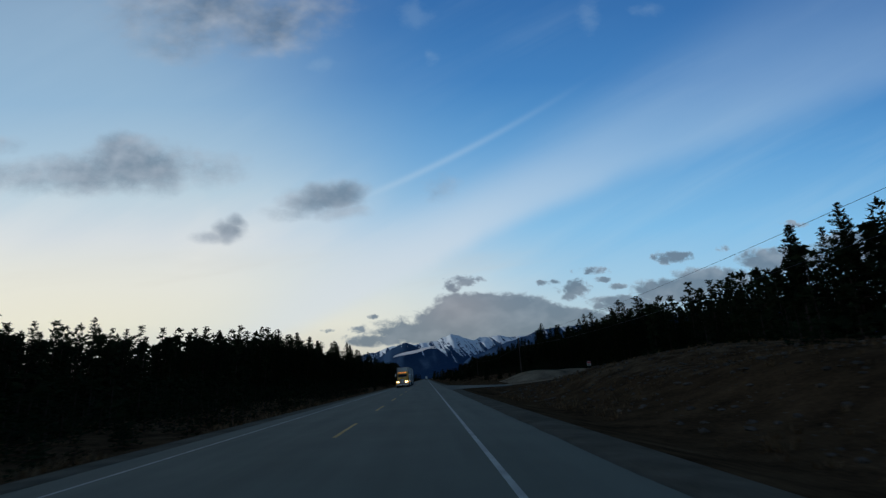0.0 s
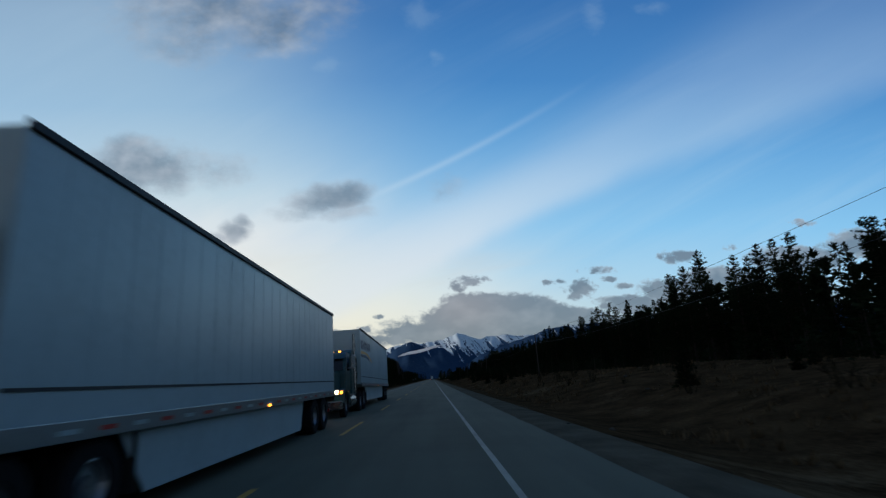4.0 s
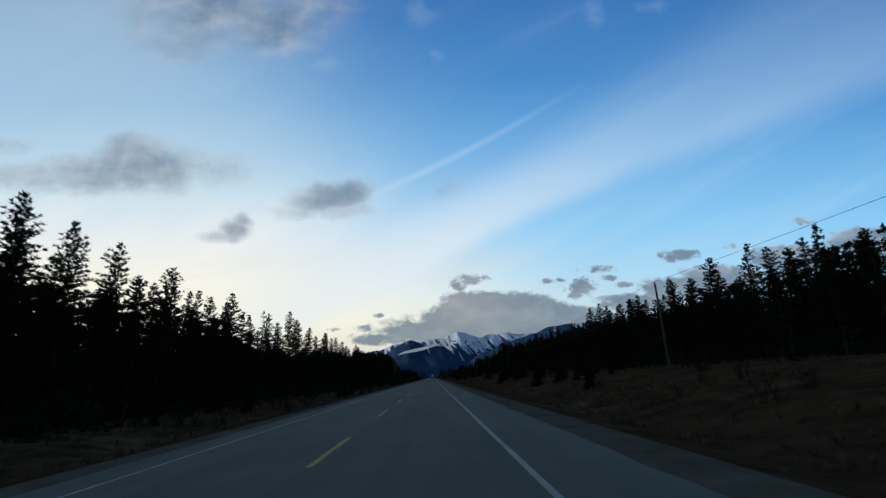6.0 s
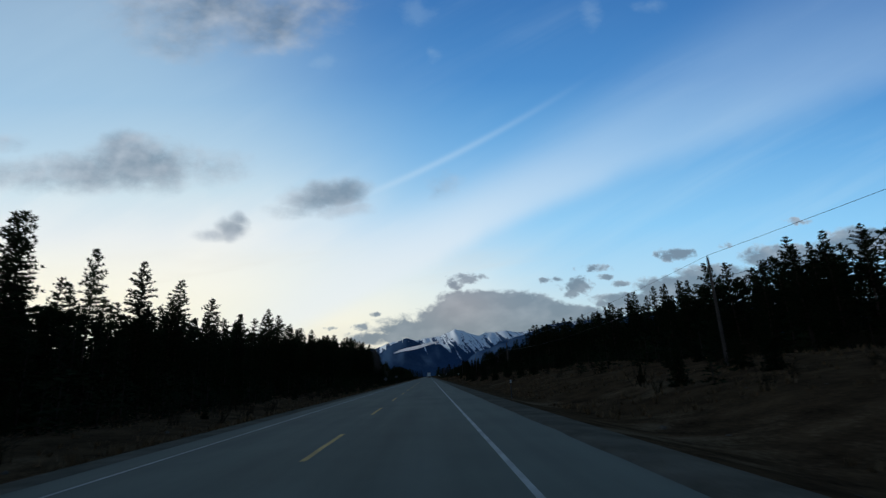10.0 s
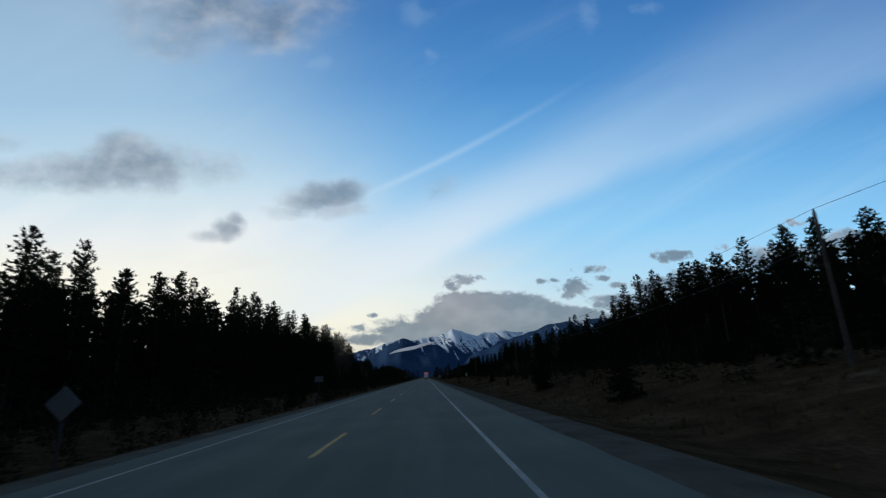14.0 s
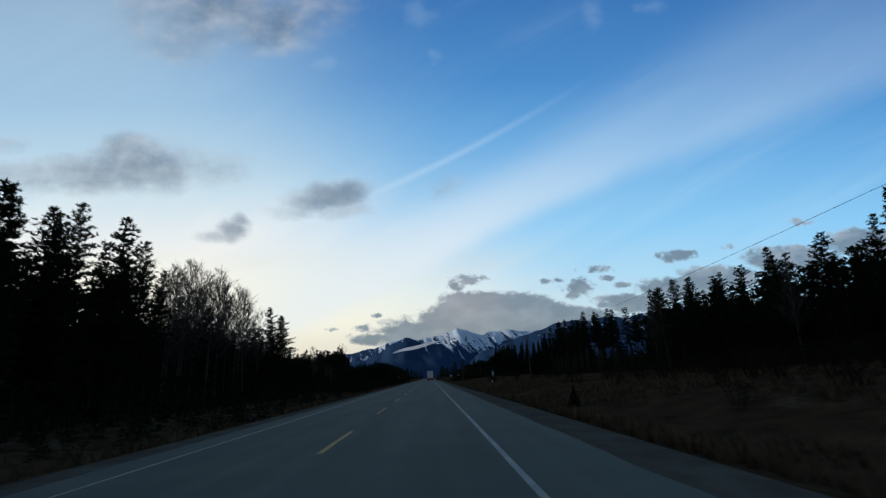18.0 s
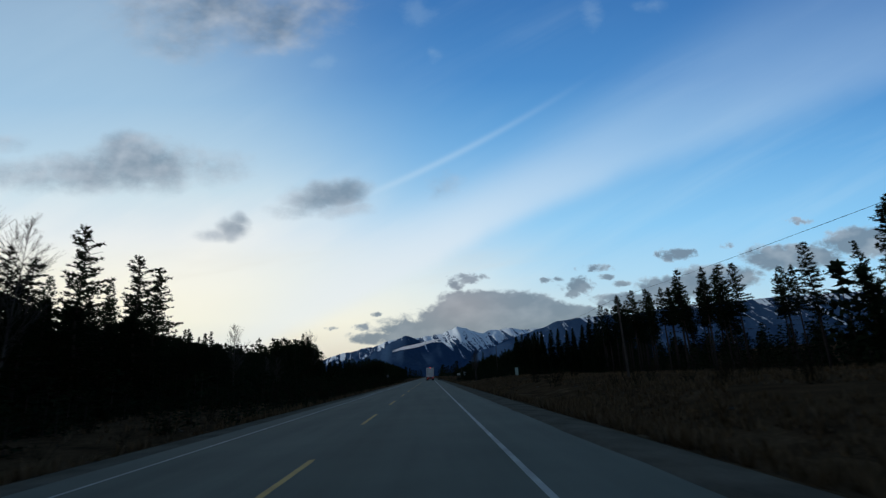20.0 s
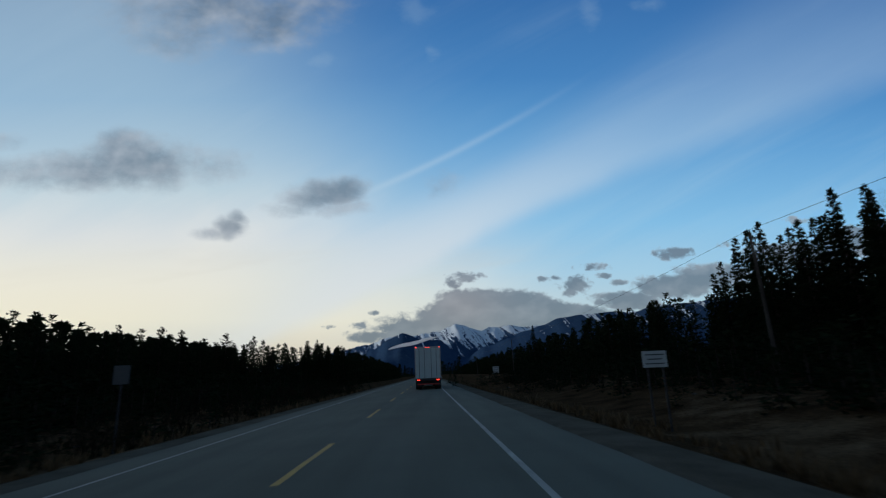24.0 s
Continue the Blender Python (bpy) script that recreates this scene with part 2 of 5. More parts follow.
def asphalt_mat(name="worn_asphalt", tone=1.0):
    m, tree, b = material(name, 0.85)
    at = ground_coord(tree)
    stretch = tree.nodes.new("ShaderNodeMapping")
    stretch.inputs["Scale"].default_value = (1.0, 0.06, 1.0)
    tree.links.new(at, stretch.inputs["Vector"])
    tracks = noise_at(tree, stretch.outputs[0], 1.1, 4.0)
    patch, grain = noise_at(tree, at, 0.35, 4.0), noise_at(tree, at, 60.0, 3.0, 0.7)
    f = ((tracks - 0.5) * 1.0 + (patch - 0.5) * 0.7 + (grain - 0.5) * 0.6 + 0.5).clip()
    tree.links.new(blend(tree, f, (0.098 * tone, 0.099 * tone, 0.070 * tone, 1), (0.172 * tone, 0.172 * tone, 0.126 * tone, 1)), b.inputs["Base Color"])
    relief(tree, b, grain, 0.4, 0.006)
    return m


M_ASPHALT = asphalt_mat()
M_PATCHED = asphalt_mat("patched_asphalt", 0.72)
M_GRAVEL = mottled("shoulder_gravel", (0.072, 0.060, 0.041), (0.165, 0.139, 0.096), 0.8, 0.95, 0.6, 0.0, 22.0, 0.03)
def soil_mat():
    """Dark turf and heath with paler dry patches."""
    m, tree, b = material("dry_grass_soil", 0.95)
    at = ground_coord(tree)
    patch, mid, grain = noise_at(tree, at, 0.075, 4.0, 0.6, 0.4), noise_at(tree, at, 0.6, 4.0), noise_at(tree, at, 7.0, 4.0, 0.65)
    col = blend(tree, ((mid - 0.5) * 1.5 + (grain - 0.5) * 1.2 + 0.45).clip(), (0.022, 0.013, 0.007, 1), (0.112, 0.066, 0.031, 1))
    dry = ((patch - 0.5) * 2.4 + (grain - 0.5) * 0.9 + (mid - 0.5) * 0.8).smooth(0.1, 0.75)
    tree.links.new(blend(tree, dry, col, (0.16, 0.108, 0.058, 1)), b.inputs["Base Color"])
    relief(tree, b, grain + mid * 0.6, 0.5, 0.06)
    return m


M_SOIL = soil_mat()
M_SAND = mottled("sandy_track", (0.055, 0.040, 0.025), (0.35, 0.255, 0.15), 0.28, 0.95, 0.5, 0.0, 5.0, 0.05)
M_WHITE = mottled("worn_white_paint", (0.17, 0.165, 0.13), (0.42, 0.40, 0.32), 1.6, 0.7, 0.2, 0.0, 50.0, 0.004)
M_YELLOW = mottled("worn_yellow_paint", (0.30, 0.16, 0.015), (0.60, 0.34, 0.03), 1.6, 0.7, 0.2, 0.0, 50.0, 0.004)
M_NEEDLE = varied("pine_needles", (0.006, 0.010, 0.005), (0.028, 0.040, 0.018), 0.9)
M_BARK = varied("pine_bark", (0.022, 0.018, 0.014), (0.065, 0.052, 0.042), 0.95)
M_TWIG = varied("bare_twigs", (0.035, 0.03, 0.026), (0.11, 0.095, 0.08), 0.9)
M_SHRUB = varied("dry_shrub", (0.012, 0.011, 0.006), (0.05, 0.038, 0.02), 0.9)
M_GRASS = varied("dry_grass", (0.06, 0.039, 0.019), (0.25, 0.165, 0.088), 0.9)
M_ROCK = mottled("cut_rock", (0.03, 0.027, 0.022), (0.15, 0.125, 0.095), 0.5, 0.9, 0.7, 0.0, 5.0, 0.08)
M_POLE = mottled("weathered_pole_wood", (0.04, 0.033, 0.027), (0.10, 0.085, 0.07), 0.7, 0.9, 0.4, 0.0, 12.0, 0.02)

# ---- building blocks ----
def thing(name, label, category, group="", kind="", at=None):
    ob = new(name)
    if at is not None:
        ob.matrix_basis = at
    return tagged(ob, label, category, group, kind)


def mesh_from(name, verts, faces, mat, mat_index=None):
    me = bpy.data.meshes.new(name)
    me.from_pydata([tuple(v) for v in verts], [], [tuple(f) for f in faces])
    for m in mat if isinstance(mat, (list, tuple)) else [mat]:
        me.materials.append(m)
    if mat_index is not None:
        me.polygons.foreach_set("material_index", mat_index)
    me.update()
    return me


def part(name, me, parent=None, label=""):
    """A mesh as one object under a thing."""
    ob = new(name, me)
    ob.parent = parent
    if label:
        ob["label"] = label
    return ob


def bm_mesh(name, bm, mat, smooth=False):
    me = bpy.data.meshes.new(name)
    bm.normal_update()
    bm.to_mesh(me)
    bm.free()
    me.materials.append(mat)
    if smooth:
        me.polygons.foreach_set("use_smooth", [True] * len(me.polygons))
    return me


def box_into(bm, x0, x1, y0, y1, z0, z1, bevel=0.0):
    geo = bmesh.ops.create_cube(bm, size=1.0, matrix=Matrix.Translation(((x0 + x1) / 2, (y0 + y1) / 2, (z0 + z1) / 2)) @ Matrix.Diagonal((x1 - x0, y1 - y0, z1 - z0, 1)))
    if bevel:
        edges = {e for v in geo["verts"] for e in v.link_edges}
        bmesh.ops.bevel(bm, geom=list(edges), offset=bevel, segments=2, affect="EDGES", profile=0.6)


def box(name, x0, x1, y0, y1, z0, z1, mat, parent=None, bevel=0.0, label=""):
    bm = bmesh.new()
    box_into(bm, x0, x1, y0, y1, z0, z1, bevel)
    return part(name, bm_mesh(name, bm, mat), parent, label)


def ramp_to(v, a, b):
    t = min(1.0, max(0.0, (v - a) / (b - a)))
    return t * t * (3 - 2 * t)


def curve_at(table, y):
    """A value read off a table of (place along the road, value), eased between the entries."""
    if y <= table[0][0]:
        return table[0][1]
    for (y0, a), (y1, b) in zip(table, table[1:]):
        if y <= y1:
            return a + (b - a) * ramp_to(y, y0, y1)
    return table[-1][1]


# ---- the lie of the land: the road runs along +y ----
EDGE_L, CENTRE, EDGE_R = -5.72, -2.05, 1.65
PAVE_L, PAVE_R = -6.85, 3.5
# height of the land 30 m out, left and right, along the road
RISE_R = [(-100, 2.0), (40, 2.2), (70, 0.4), (100, 0.6), (125, 1.8), (250, 1.6), (330, 2.2), (420, 1.6), (500, 1.0), (560, 0.6), (720, 0.5), (1500, 0.5)]
RISE_L = [(-100, -0.8), (200, -0.6), (420, -0.4), (560, -0.6), (1500, -0.6)]
TRACK_Y = 75.0


def track_mid(x):
    """Where the sandy side track runs, x metres out to the right."""
    return TRACK_Y + 0.02 * max(0.0, x - 8) + 0.003 * max(0.0, x - 25) ** 2


def crown(x):
    return -0.039 * (CENTRE - x) if x < CENTRE else 0.0


def land(x, y):
    """Height of the ground."""
    wob = noise.noise(Vector((x * 0.05, y * 0.05, 0))) * 0.5 + noise.noise(Vector((x * 0.22, y * 0.22, 7))) * 0.16
    if x > 0:
        d = x - PAVE_R
        if d < 0:
            return -0.25
        ditch = -0.75 * ramp_to(d, 0.8, 5.0) + 0.75 * ramp_to(d, 5.5, 12.0)
        far = curve_at(RISE_R, y) * ramp_to(d, 5.0, 24.0)
        z = -0.05 - 0.02 * d * (d < 1) + ditch + far + wob * ramp_to(d, 2.0, 8.0)
        flare = 0.9 if y < track_mid(x) else 1.6
        side = 1 - ramp_to(abs(y - track_mid(x)), 5.2 + max(0, 9 - d) * flare, 8.2 + max(0, 9 - d) * flare * 1.1)
        if side > 0:
            flat = -0.05 + 1.0 * ramp_to(d, 5.0, 22.0)
            z += (flat - z) * side
        # sandy bank beyond the track
        z += 1.7 * ramp_to(d, 9.0, 17.0) * (1 - ramp_to(d, 34, 60)) * ramp_to(y, 81.5, 86.0) * (1 - ramp_to(y, 93, 112))
        # cut bank beside the track
        if -60 < y < 72:
            z += 1.1 * ramp_to(d, 8.0, 15.0) * (1 - ramp_to(y, 50, 70)) * (0.7 + wob)
    else:
        d = PAVE_L - x
        if d < 0:
            return -0.5
        ditch = -0.9 * ramp_to(d, 0.8, 5.5) + 0.5 * ramp_to(d, 6.5, 13.0)
        z = crown(PAVE_L) - 0.05 + ditch + curve_at(RISE_L, y) * ramp_to(d, 8.0, 24.0) + wob * ramp_to(d, 2.0, 8.0)
    far = ramp_to(abs(x), 120.0, 900.0)
    return z + far * (abs(x) - 120) * 0.045


def ground_sheet():
    xs = [-4200, -2400, -1400, -800, -450, -250, -160, -110, -80, -60, -48] + [-40 + i for i in range(0, 33)]
    xs += [-7.4, -7.0, -6.6, -6.3, -5.9, 3.4, 3.8, 4.1, 4.5, 5.0, 5.6] + [6.2 + 0.8 * i for i in range(36)] + [36, 38, 41, 45, 52, 62, 80, 110, 160, 250, 450, 800, 1400, 2400, 4200]
    ys = [-900, -500, -250, -120, -70, -40] + [-25 + 2.0 * i for i in range(393)] + [770, 790, 820, 860, 920, 1000, 1150, 1400, 1800, 2400, 3200, 4100, 5200]
    verts = [(x, y, land(x, y)) for y in ys for x in xs]
    n = len(xs)
    faces = [(j * n + i, j * n + i + 1, (j + 1) * n + i + 1, (j + 1) * n + i) for j in range(len(ys) - 1) for i in range(n - 1)]
    me = mesh_from("ground", verts, faces, [M_SOIL, M_GRAVEL, M_SAND])
    idx = []
    for j in range(len(ys) - 1):
        y = (ys[j] + ys[j + 1]) / 2
        for i in range(n - 1):
            x = (xs[i] + xs[i + 1]) / 2
            d = x - PAVE_R if x > 0 else PAVE_L - x
            k = 1 if d < 1.6 else 0
            if x > 9 and abs(y - track_mid(x)) < 4.6 and x < 200 or 14 < x < 45 and 81 < y < 95:
                k = 2
            idx.append(k)
    me.polygons.foreach_set("material_index", idx)
    me.polygons.foreach_set("use_smooth", [True] * len(me.polygons))
    return tagged(part("ground", me), "dark dry grass and gravel verges under the forest", "ground", kind="structure")


ground_sheet()


def strip(name, x0, x1, y0, y1, mat, lift, step=6.0, wander=0.0, seed=0):
    """A painted or paved strip along the road, with thickness."""
    n = max(1, int((y1 - y0) / step))
    verts, faces = [], []
    for i in range(n + 1):
        y = y0 + (y1 - y0) * i / n
        a = wander * noise.noise(Vector((y * 0.9, seed, 0)))
        b = wander * noise.noise(Vector((y * 0.9, seed, 5)))
        cols = [x0 + a, x1 + b]
        if x0 < CENTRE < x1:
            cols = [x0 + a, CENTRE, x1 + b]
        verts += [(x, y, crown(x) + lift) for x in cols]
        k = len(cols)
        if i:
            faces += [((i - 1) * k + c, (i - 1) * k + c + 1, i * k + c + 1, i * k + c) for c in range(k - 1)]
    return mesh_from(name, verts, faces, mat)


road = tagged(part("road", strip("road", PAVE_L, PAVE_R, -120, 2600, M_ASPHALT, 0.0, 1.5, 0.10, 3)), "worn grey asphalt two-lane highway with cracked edges", "road", kind="structure")
part("edge_line", strip("edge_line", EDGE_L - 0.05, EDGE_L + 0.05, -120, 1500, M_WHITE, 0.004, 3.0, 0.015, 1), road, "thin worn white edge line")
part("edge_line", strip("edge_line", EDGE_R - 0.055, EDGE_R + 0.055, -120, 1500, M_WHITE, 0.004, 3.0, 0.015, 2), road, "worn white edge line")
DASH, CYCLE, PHASE = 4.4, 11.35, 2.81
dash_me = strip("centre_dash", CENTRE - 0.06, CENTRE + 0.06, 0, DASH, M_YELLOW, 0.004, 0.6, 0.02, 4)
for i in range(-6, 80):
    d_ob = part("centre_dash", dash_me, road, "faded yellow centre dash" if i == -6 else "")
    # a newer coat of paint past the open ground starts its dashes a little earlier
    d_ob.location.y = PHASE + i * CYCLE - (3.7 if i > 53 else 0.0)

# ---- trees ----
def stick(verts, faces, a, b, ra, rb, sides=4):
    """A tapered twig or trunk piece from a to b."""
    a, b = Vector(a), Vector(b)
    q = (b - a).to_track_quat("Z", "Y")
    k = len(verts)
    for p, r in ((a, ra), (b, rb)):
        for s in range(sides):
            w = 2 * math.pi * s / sides
            verts.append(p + q @ Vector((math.cos(w) * r, math.sin(w) * r, 0)))
    faces += [(k + s, k + (s + 1) % sides, k + sides + (s + 1) % sides, k + sides + s) for s in range(sides)]


def tuft(verts, faces, rng, at, way, size, blades, broad=1.0):
    """A spray of needles: thin leaves that spread from one point."""
    for _ in range(blades):
        d = (way + Vector((rng.gauss(0, 0.75), rng.gauss(0, 0.75), rng.gauss(0.15, 0.65)))).normalized()
        s = d.cross(Vector((rng.gauss(0, 1), rng.gauss(0, 1), rng.gauss(0, 1)))).normalized() * size * broad * rng.uniform(0.08, 0.16)
        k, l = len(verts), size * rng.uniform(0.6, 1.15)
        verts += [at + d * l * 0.15 + s * 1.35, at + d * l, at - s * 1.35]
        faces.append((k, k + 1, k + 2))


def conifer(seed, height, base, width, shape, levels, limbs, blades, size, dead=0.0, broad=1.0, limbs_too=True):
    """Trunk and crown of a pine or spruce. shape 0: ragged pine, 1: pointed spruce."""
    rng = random.Random(seed)
    tv, tf, cv, cf = [], [], [], []
    lean = Vector((rng.uniform(-0.02, 0.02), rng.uniform(-0.02, 0.02), 1))
    kink = [Vector((rng.gauss(0, 0.05), rng.gauss(0, 0.05), 0)) for _ in range(8)]

    def stem(z):
        i = min(7, int(z / height * 7.99))
        return lean * z + kink[i] * (z / height)

    r0 = 0.009 * height + 0.02
    lumps = [[rng.uniform(0.5, 1.3) for _ in range(5)] for _ in range(12)]
    for i in range(6):
        z0, z1 = height * i / 6, height * (i + 1) / 6
        stick(tv, tf, stem(z0) - Vector((0, 0, 0.4 if i == 0 else 0)), stem(z1), r0 * (1 - 0.93 * i / 6), r0 * (1 - 0.93 * (i + 1) / 6), 6)
    for i in range(levels):
        h = i / (levels - 1)
        if shape:
            reach = width * ((1 - h) ** 0.85 + 0.03) * rng.uniform(0.8, 1.12)
        else:
            reach = width * (min(1.0, 0.55 + h * 1.5) * (1 - h) ** 0.55 + 0.04)
        count = max(4, round(limbs * (1 - 0.35 * h)))
        spin = rng.random() * 6.28
        for k in range(count):
            z = height * (base + (0.985 - base) * min(1.0, h + rng.uniform(-0.6, 0.6) / levels))
            w = spin + 6.283 * k / count + rng.gauss(0, 0.3)
            long = reach * (rng.uniform(0.65, 1.15) if shape else rng.uniform(0.75, 1.1) * lumps[int(h * 11)][int(w / 6.283 * 5) % 5])
            rise = (-0.28 - 0.1 * (1 - h)) if shape else -0.22 + 0.75 * h + rng.gauss(0, 0.12)
            way = Vector((math.cos(w), math.sin(w), rise)).normalized()
            a = stem(z)
            b = a + way * long
            if limbs_too:
                stick(tv, tf, a, b, 0.012 + 0.012 * long, 0.006, 3)
            if rng.random() < dead:
                continue
            steps = max(1, round(long / (size * 0.78)))
            for s in range(steps):
                f = (s + 0.8) / steps
                at = a + way * long * f + Vector((rng.gauss(0, 0.18), rng.gauss(0, 0.18), rng.gauss(0, 0.12))) * size
                tuft(cv, cf, rng, at, way * 0.7 + Vector((0, 0, 0.1 if shape else 0.3)), size, blades, broad)
    tuft(cv, cf, rng, stem(height * 0.955), Vector((0, 0, 1)), size * 0.9, blades + 2, broad)
    # dry lower limbs
    for _ in range(0 if not limbs_too else 10 if not shape else 4):
        z = height * rng.uniform(0.12, max(0.15, base))
        w, long = rng.random() * 6.28, rng.uniform(0.4, 1.3)
        stick(tv, tf, stem(z), stem(z) + Vector((math.cos(w), math.sin(w), rng.uniform(-0.3, 0.2))) * long, 0.022, 0.006, 3)
    return (tv, tf), (cv, cf)


def bare_tree(seed, height, spread):
    """A leafless aspen: a straight stem, steep limbs and a haze of fine twigs."""
    rng = random.Random(seed)
    tv, tf, cv, cf = [], [], [], []
    bend = Vector((rng.gauss(0, 0.025), rng.gauss(0, 0.025), 1))
    for i in range(7):
        z0, z1 = height * 0.97 * i / 7, height * 0.97 * (i + 1) / 7
        stick(tv, tf, bend * z0 - Vector((0, 0, 0.4 if i == 0 else 0)), bend * z1, 0.085 * (1 - 0.92 * i / 7), 0.085 * (1 - 0.92 * (i + 1) / 7), 6)
    for i in range(44):
        f = 0.30 + 0.68 * i / 43
        w = rng.random() * 6.28
        way = Vector((math.cos(w), math.sin(w), rng.uniform(1.2, 2.4) / spread)).normalized()
        long = height * (0.05 + 0.15 * (1 - f) + 0.05 * math.sin(f * 3.1)) * rng.uniform(0.7, 1.2)
        a = bend * (height * f)
        stick(cv, cf, a, a + way * long, 0.016, 0.007, 3)
        for _ in range(6):
            p = a + way * long * rng.uniform(0.25, 1.0)
            d = (way + Vector((rng.gauss(0, 0.45), rng.gauss(0, 0.45), rng.uniform(0.0, 0.5)))).normalized()
            l = long * rng.uniform(0.3, 0.6)
            stick(cv, cf, p, p + d * l, 0.010, 0.005, 3)
            for _ in range(2):
                e = (d + Vector((rng.gauss(0, 0.5), rng.gauss(0, 0.5), rng.uniform(0.0, 0.4)))).normalized()
                stick(cv, cf, p + d * l * rng.uniform(0.4, 1.0), p + d * l + e * l * 0.6, 0.007, 0.004, 3)
    return (tv, tf), (cv, cf)


def tree_meshes(pair, bark, leaf):
    (tv, tf), (cv, cf) = pair
    k = 10.0 / max(v.z for v in cv)
    tv, cv = [v * k for v in tv], [v * k for v in cv]
    return mesh_from("trunk", tv, tf, bark), mesh_from("crown", cv, cf, leaf)


# unit models, all 10 m tall, with their base at the origin
PINE_MODELS = [conifer(11 + i, 10.0, (0.16, 0.10, 0.24, 0.14, 0.06)[i], (1.45, 1.7, 1.4, 1.6, 1.75)[i], 0, (44, 46, 42, 44, 46)[i], 6, 8, 0.21, 0.03, 1.15) for i in range(5)]
SLIM_MODELS = [conifer(21 + i, 10.0, (0.05, 0.10, 0.03, 0.16)[i], (1.4, 1.25, 1.6, 1.35)[i], 0, 42, 5, 8, 0.21, 0.02, 1.25) for i in range(4)]
SPRUCE_MODELS = [conifer(31 + i, 10.0, 0.03, (1.65, 1.4, 1.9)[i], 1, 42, 7, 8, 0.22, 0.0, 1.6) for i in range(3)]
SAPLING_MODELS = [conifer(41 + i, 10.0, 0.02, (3.2, 3.8, 2.8)[i], 1, 18, 7, 8, 0.7, 0.0, 1.5) for i in range(3)]
SNAG_MODELS = [conifer(51 + i, 10.0, 0.25, 1.0, 0, 26, 6, 11, 0.22, (0.55, 0.4)[i], 0.9) for i in range(2)]
TALL_MODELS = [conifer(61 + i, 10.0, (0.50, 0.42, 0.55)[i], 1.05, 0, 24, 6, 13, 0.22, 0.0, 0.78) for i in range(3)]
BARE_MODELS = [bare_tree(71 + i, 10.0, (1.0, 0.8, 1.2)[i]) for i in range(3)]
FAR_MODELS = [conifer(81 + i, 10.0, (0.2, 0.12, 0.3, 0.1)[i], (1.5, 1.65, 1.4, 1.3)[i], (0, 0, 0, 1)[i], 22, 4, 4, 0.42, 0.0, 1.5, False) for i in range(4)]
FAR_MODELS += [conifer(91, 10.0, 0.06, 1.9, 1, 13, 5, 3, 0.95, 0.0, 2.4, False), conifer(92, 10.0, 0.03, 1.6, 1, 8, 5, 3, 0.95, 0.0, 1.7, False)]
KIT = {"pine": ("pine_tree", "dark green lodgepole pine with a ragged crown beside the highway", PINE_MODELS, M_BARK, M_NEEDLE),
       "slim": ("slender_pine", "slender young pine at the edge of the wood", SLIM_MODELS, M_BARK, M_NEEDLE),
       "spruce": ("spruce_tree", "dark pointed spruce with drooping limbs down to the ground", SPRUCE_MODELS, M_BARK, M_NEEDLE),
       "sapling": ("young_spruce", "small dark young spruce on the grassy verge", SAPLING_MODELS, M_BARK, M_NEEDLE),
       "snag": ("dying_pine", "half dead pine with bare grey limbs and few needles", SNAG_MODELS, M_BARK, M_NEEDLE),
       "tall": ("tall_pine", "slender pine with a bare trunk and a high small crown", TALL_MODELS, M_BARK, M_NEEDLE),
       "bare": ("aspen_tree", "leafless pale aspen with fine upright twigs", BARE_MODELS, M_TWIG, M_TWIG)}
TREE_MESH = {kind: [tree_meshes(m, bark, leaf) for m in models] for kind, (_, _, models, bark, leaf) in KIT.items()}
tree_rng = random.Random(5)
tree_count = [0]


def plant(kind, x, y, height, sink=0.0):
    """One tree of its own beside the road."""
    name, label, _, _, _ = KIT[kind]
    trunk, crown_me = tree_rng.choice(TREE_MESH[kind])
    s = height / 10.0
    wide = s * tree_rng.uniform(0.95, 1.3)
    cat, group = ("young tree", "young trees on the verge") if kind == "sapling" else ("tree", "roadside trees")
    ob = thing(name, label, cat, group, at=Matrix.Translation((x, y, land(x, y) - 0.05 - sink)) @ Matrix.Rotation(tree_rng.random() * 6.28, 4, "Z") @ Matrix.Diagonal((wide, wide, s, 1)))
    part("trunk", trunk, ob)
    part("crown", crown_me, ob)
    tree_count[0] += 1
    return ob


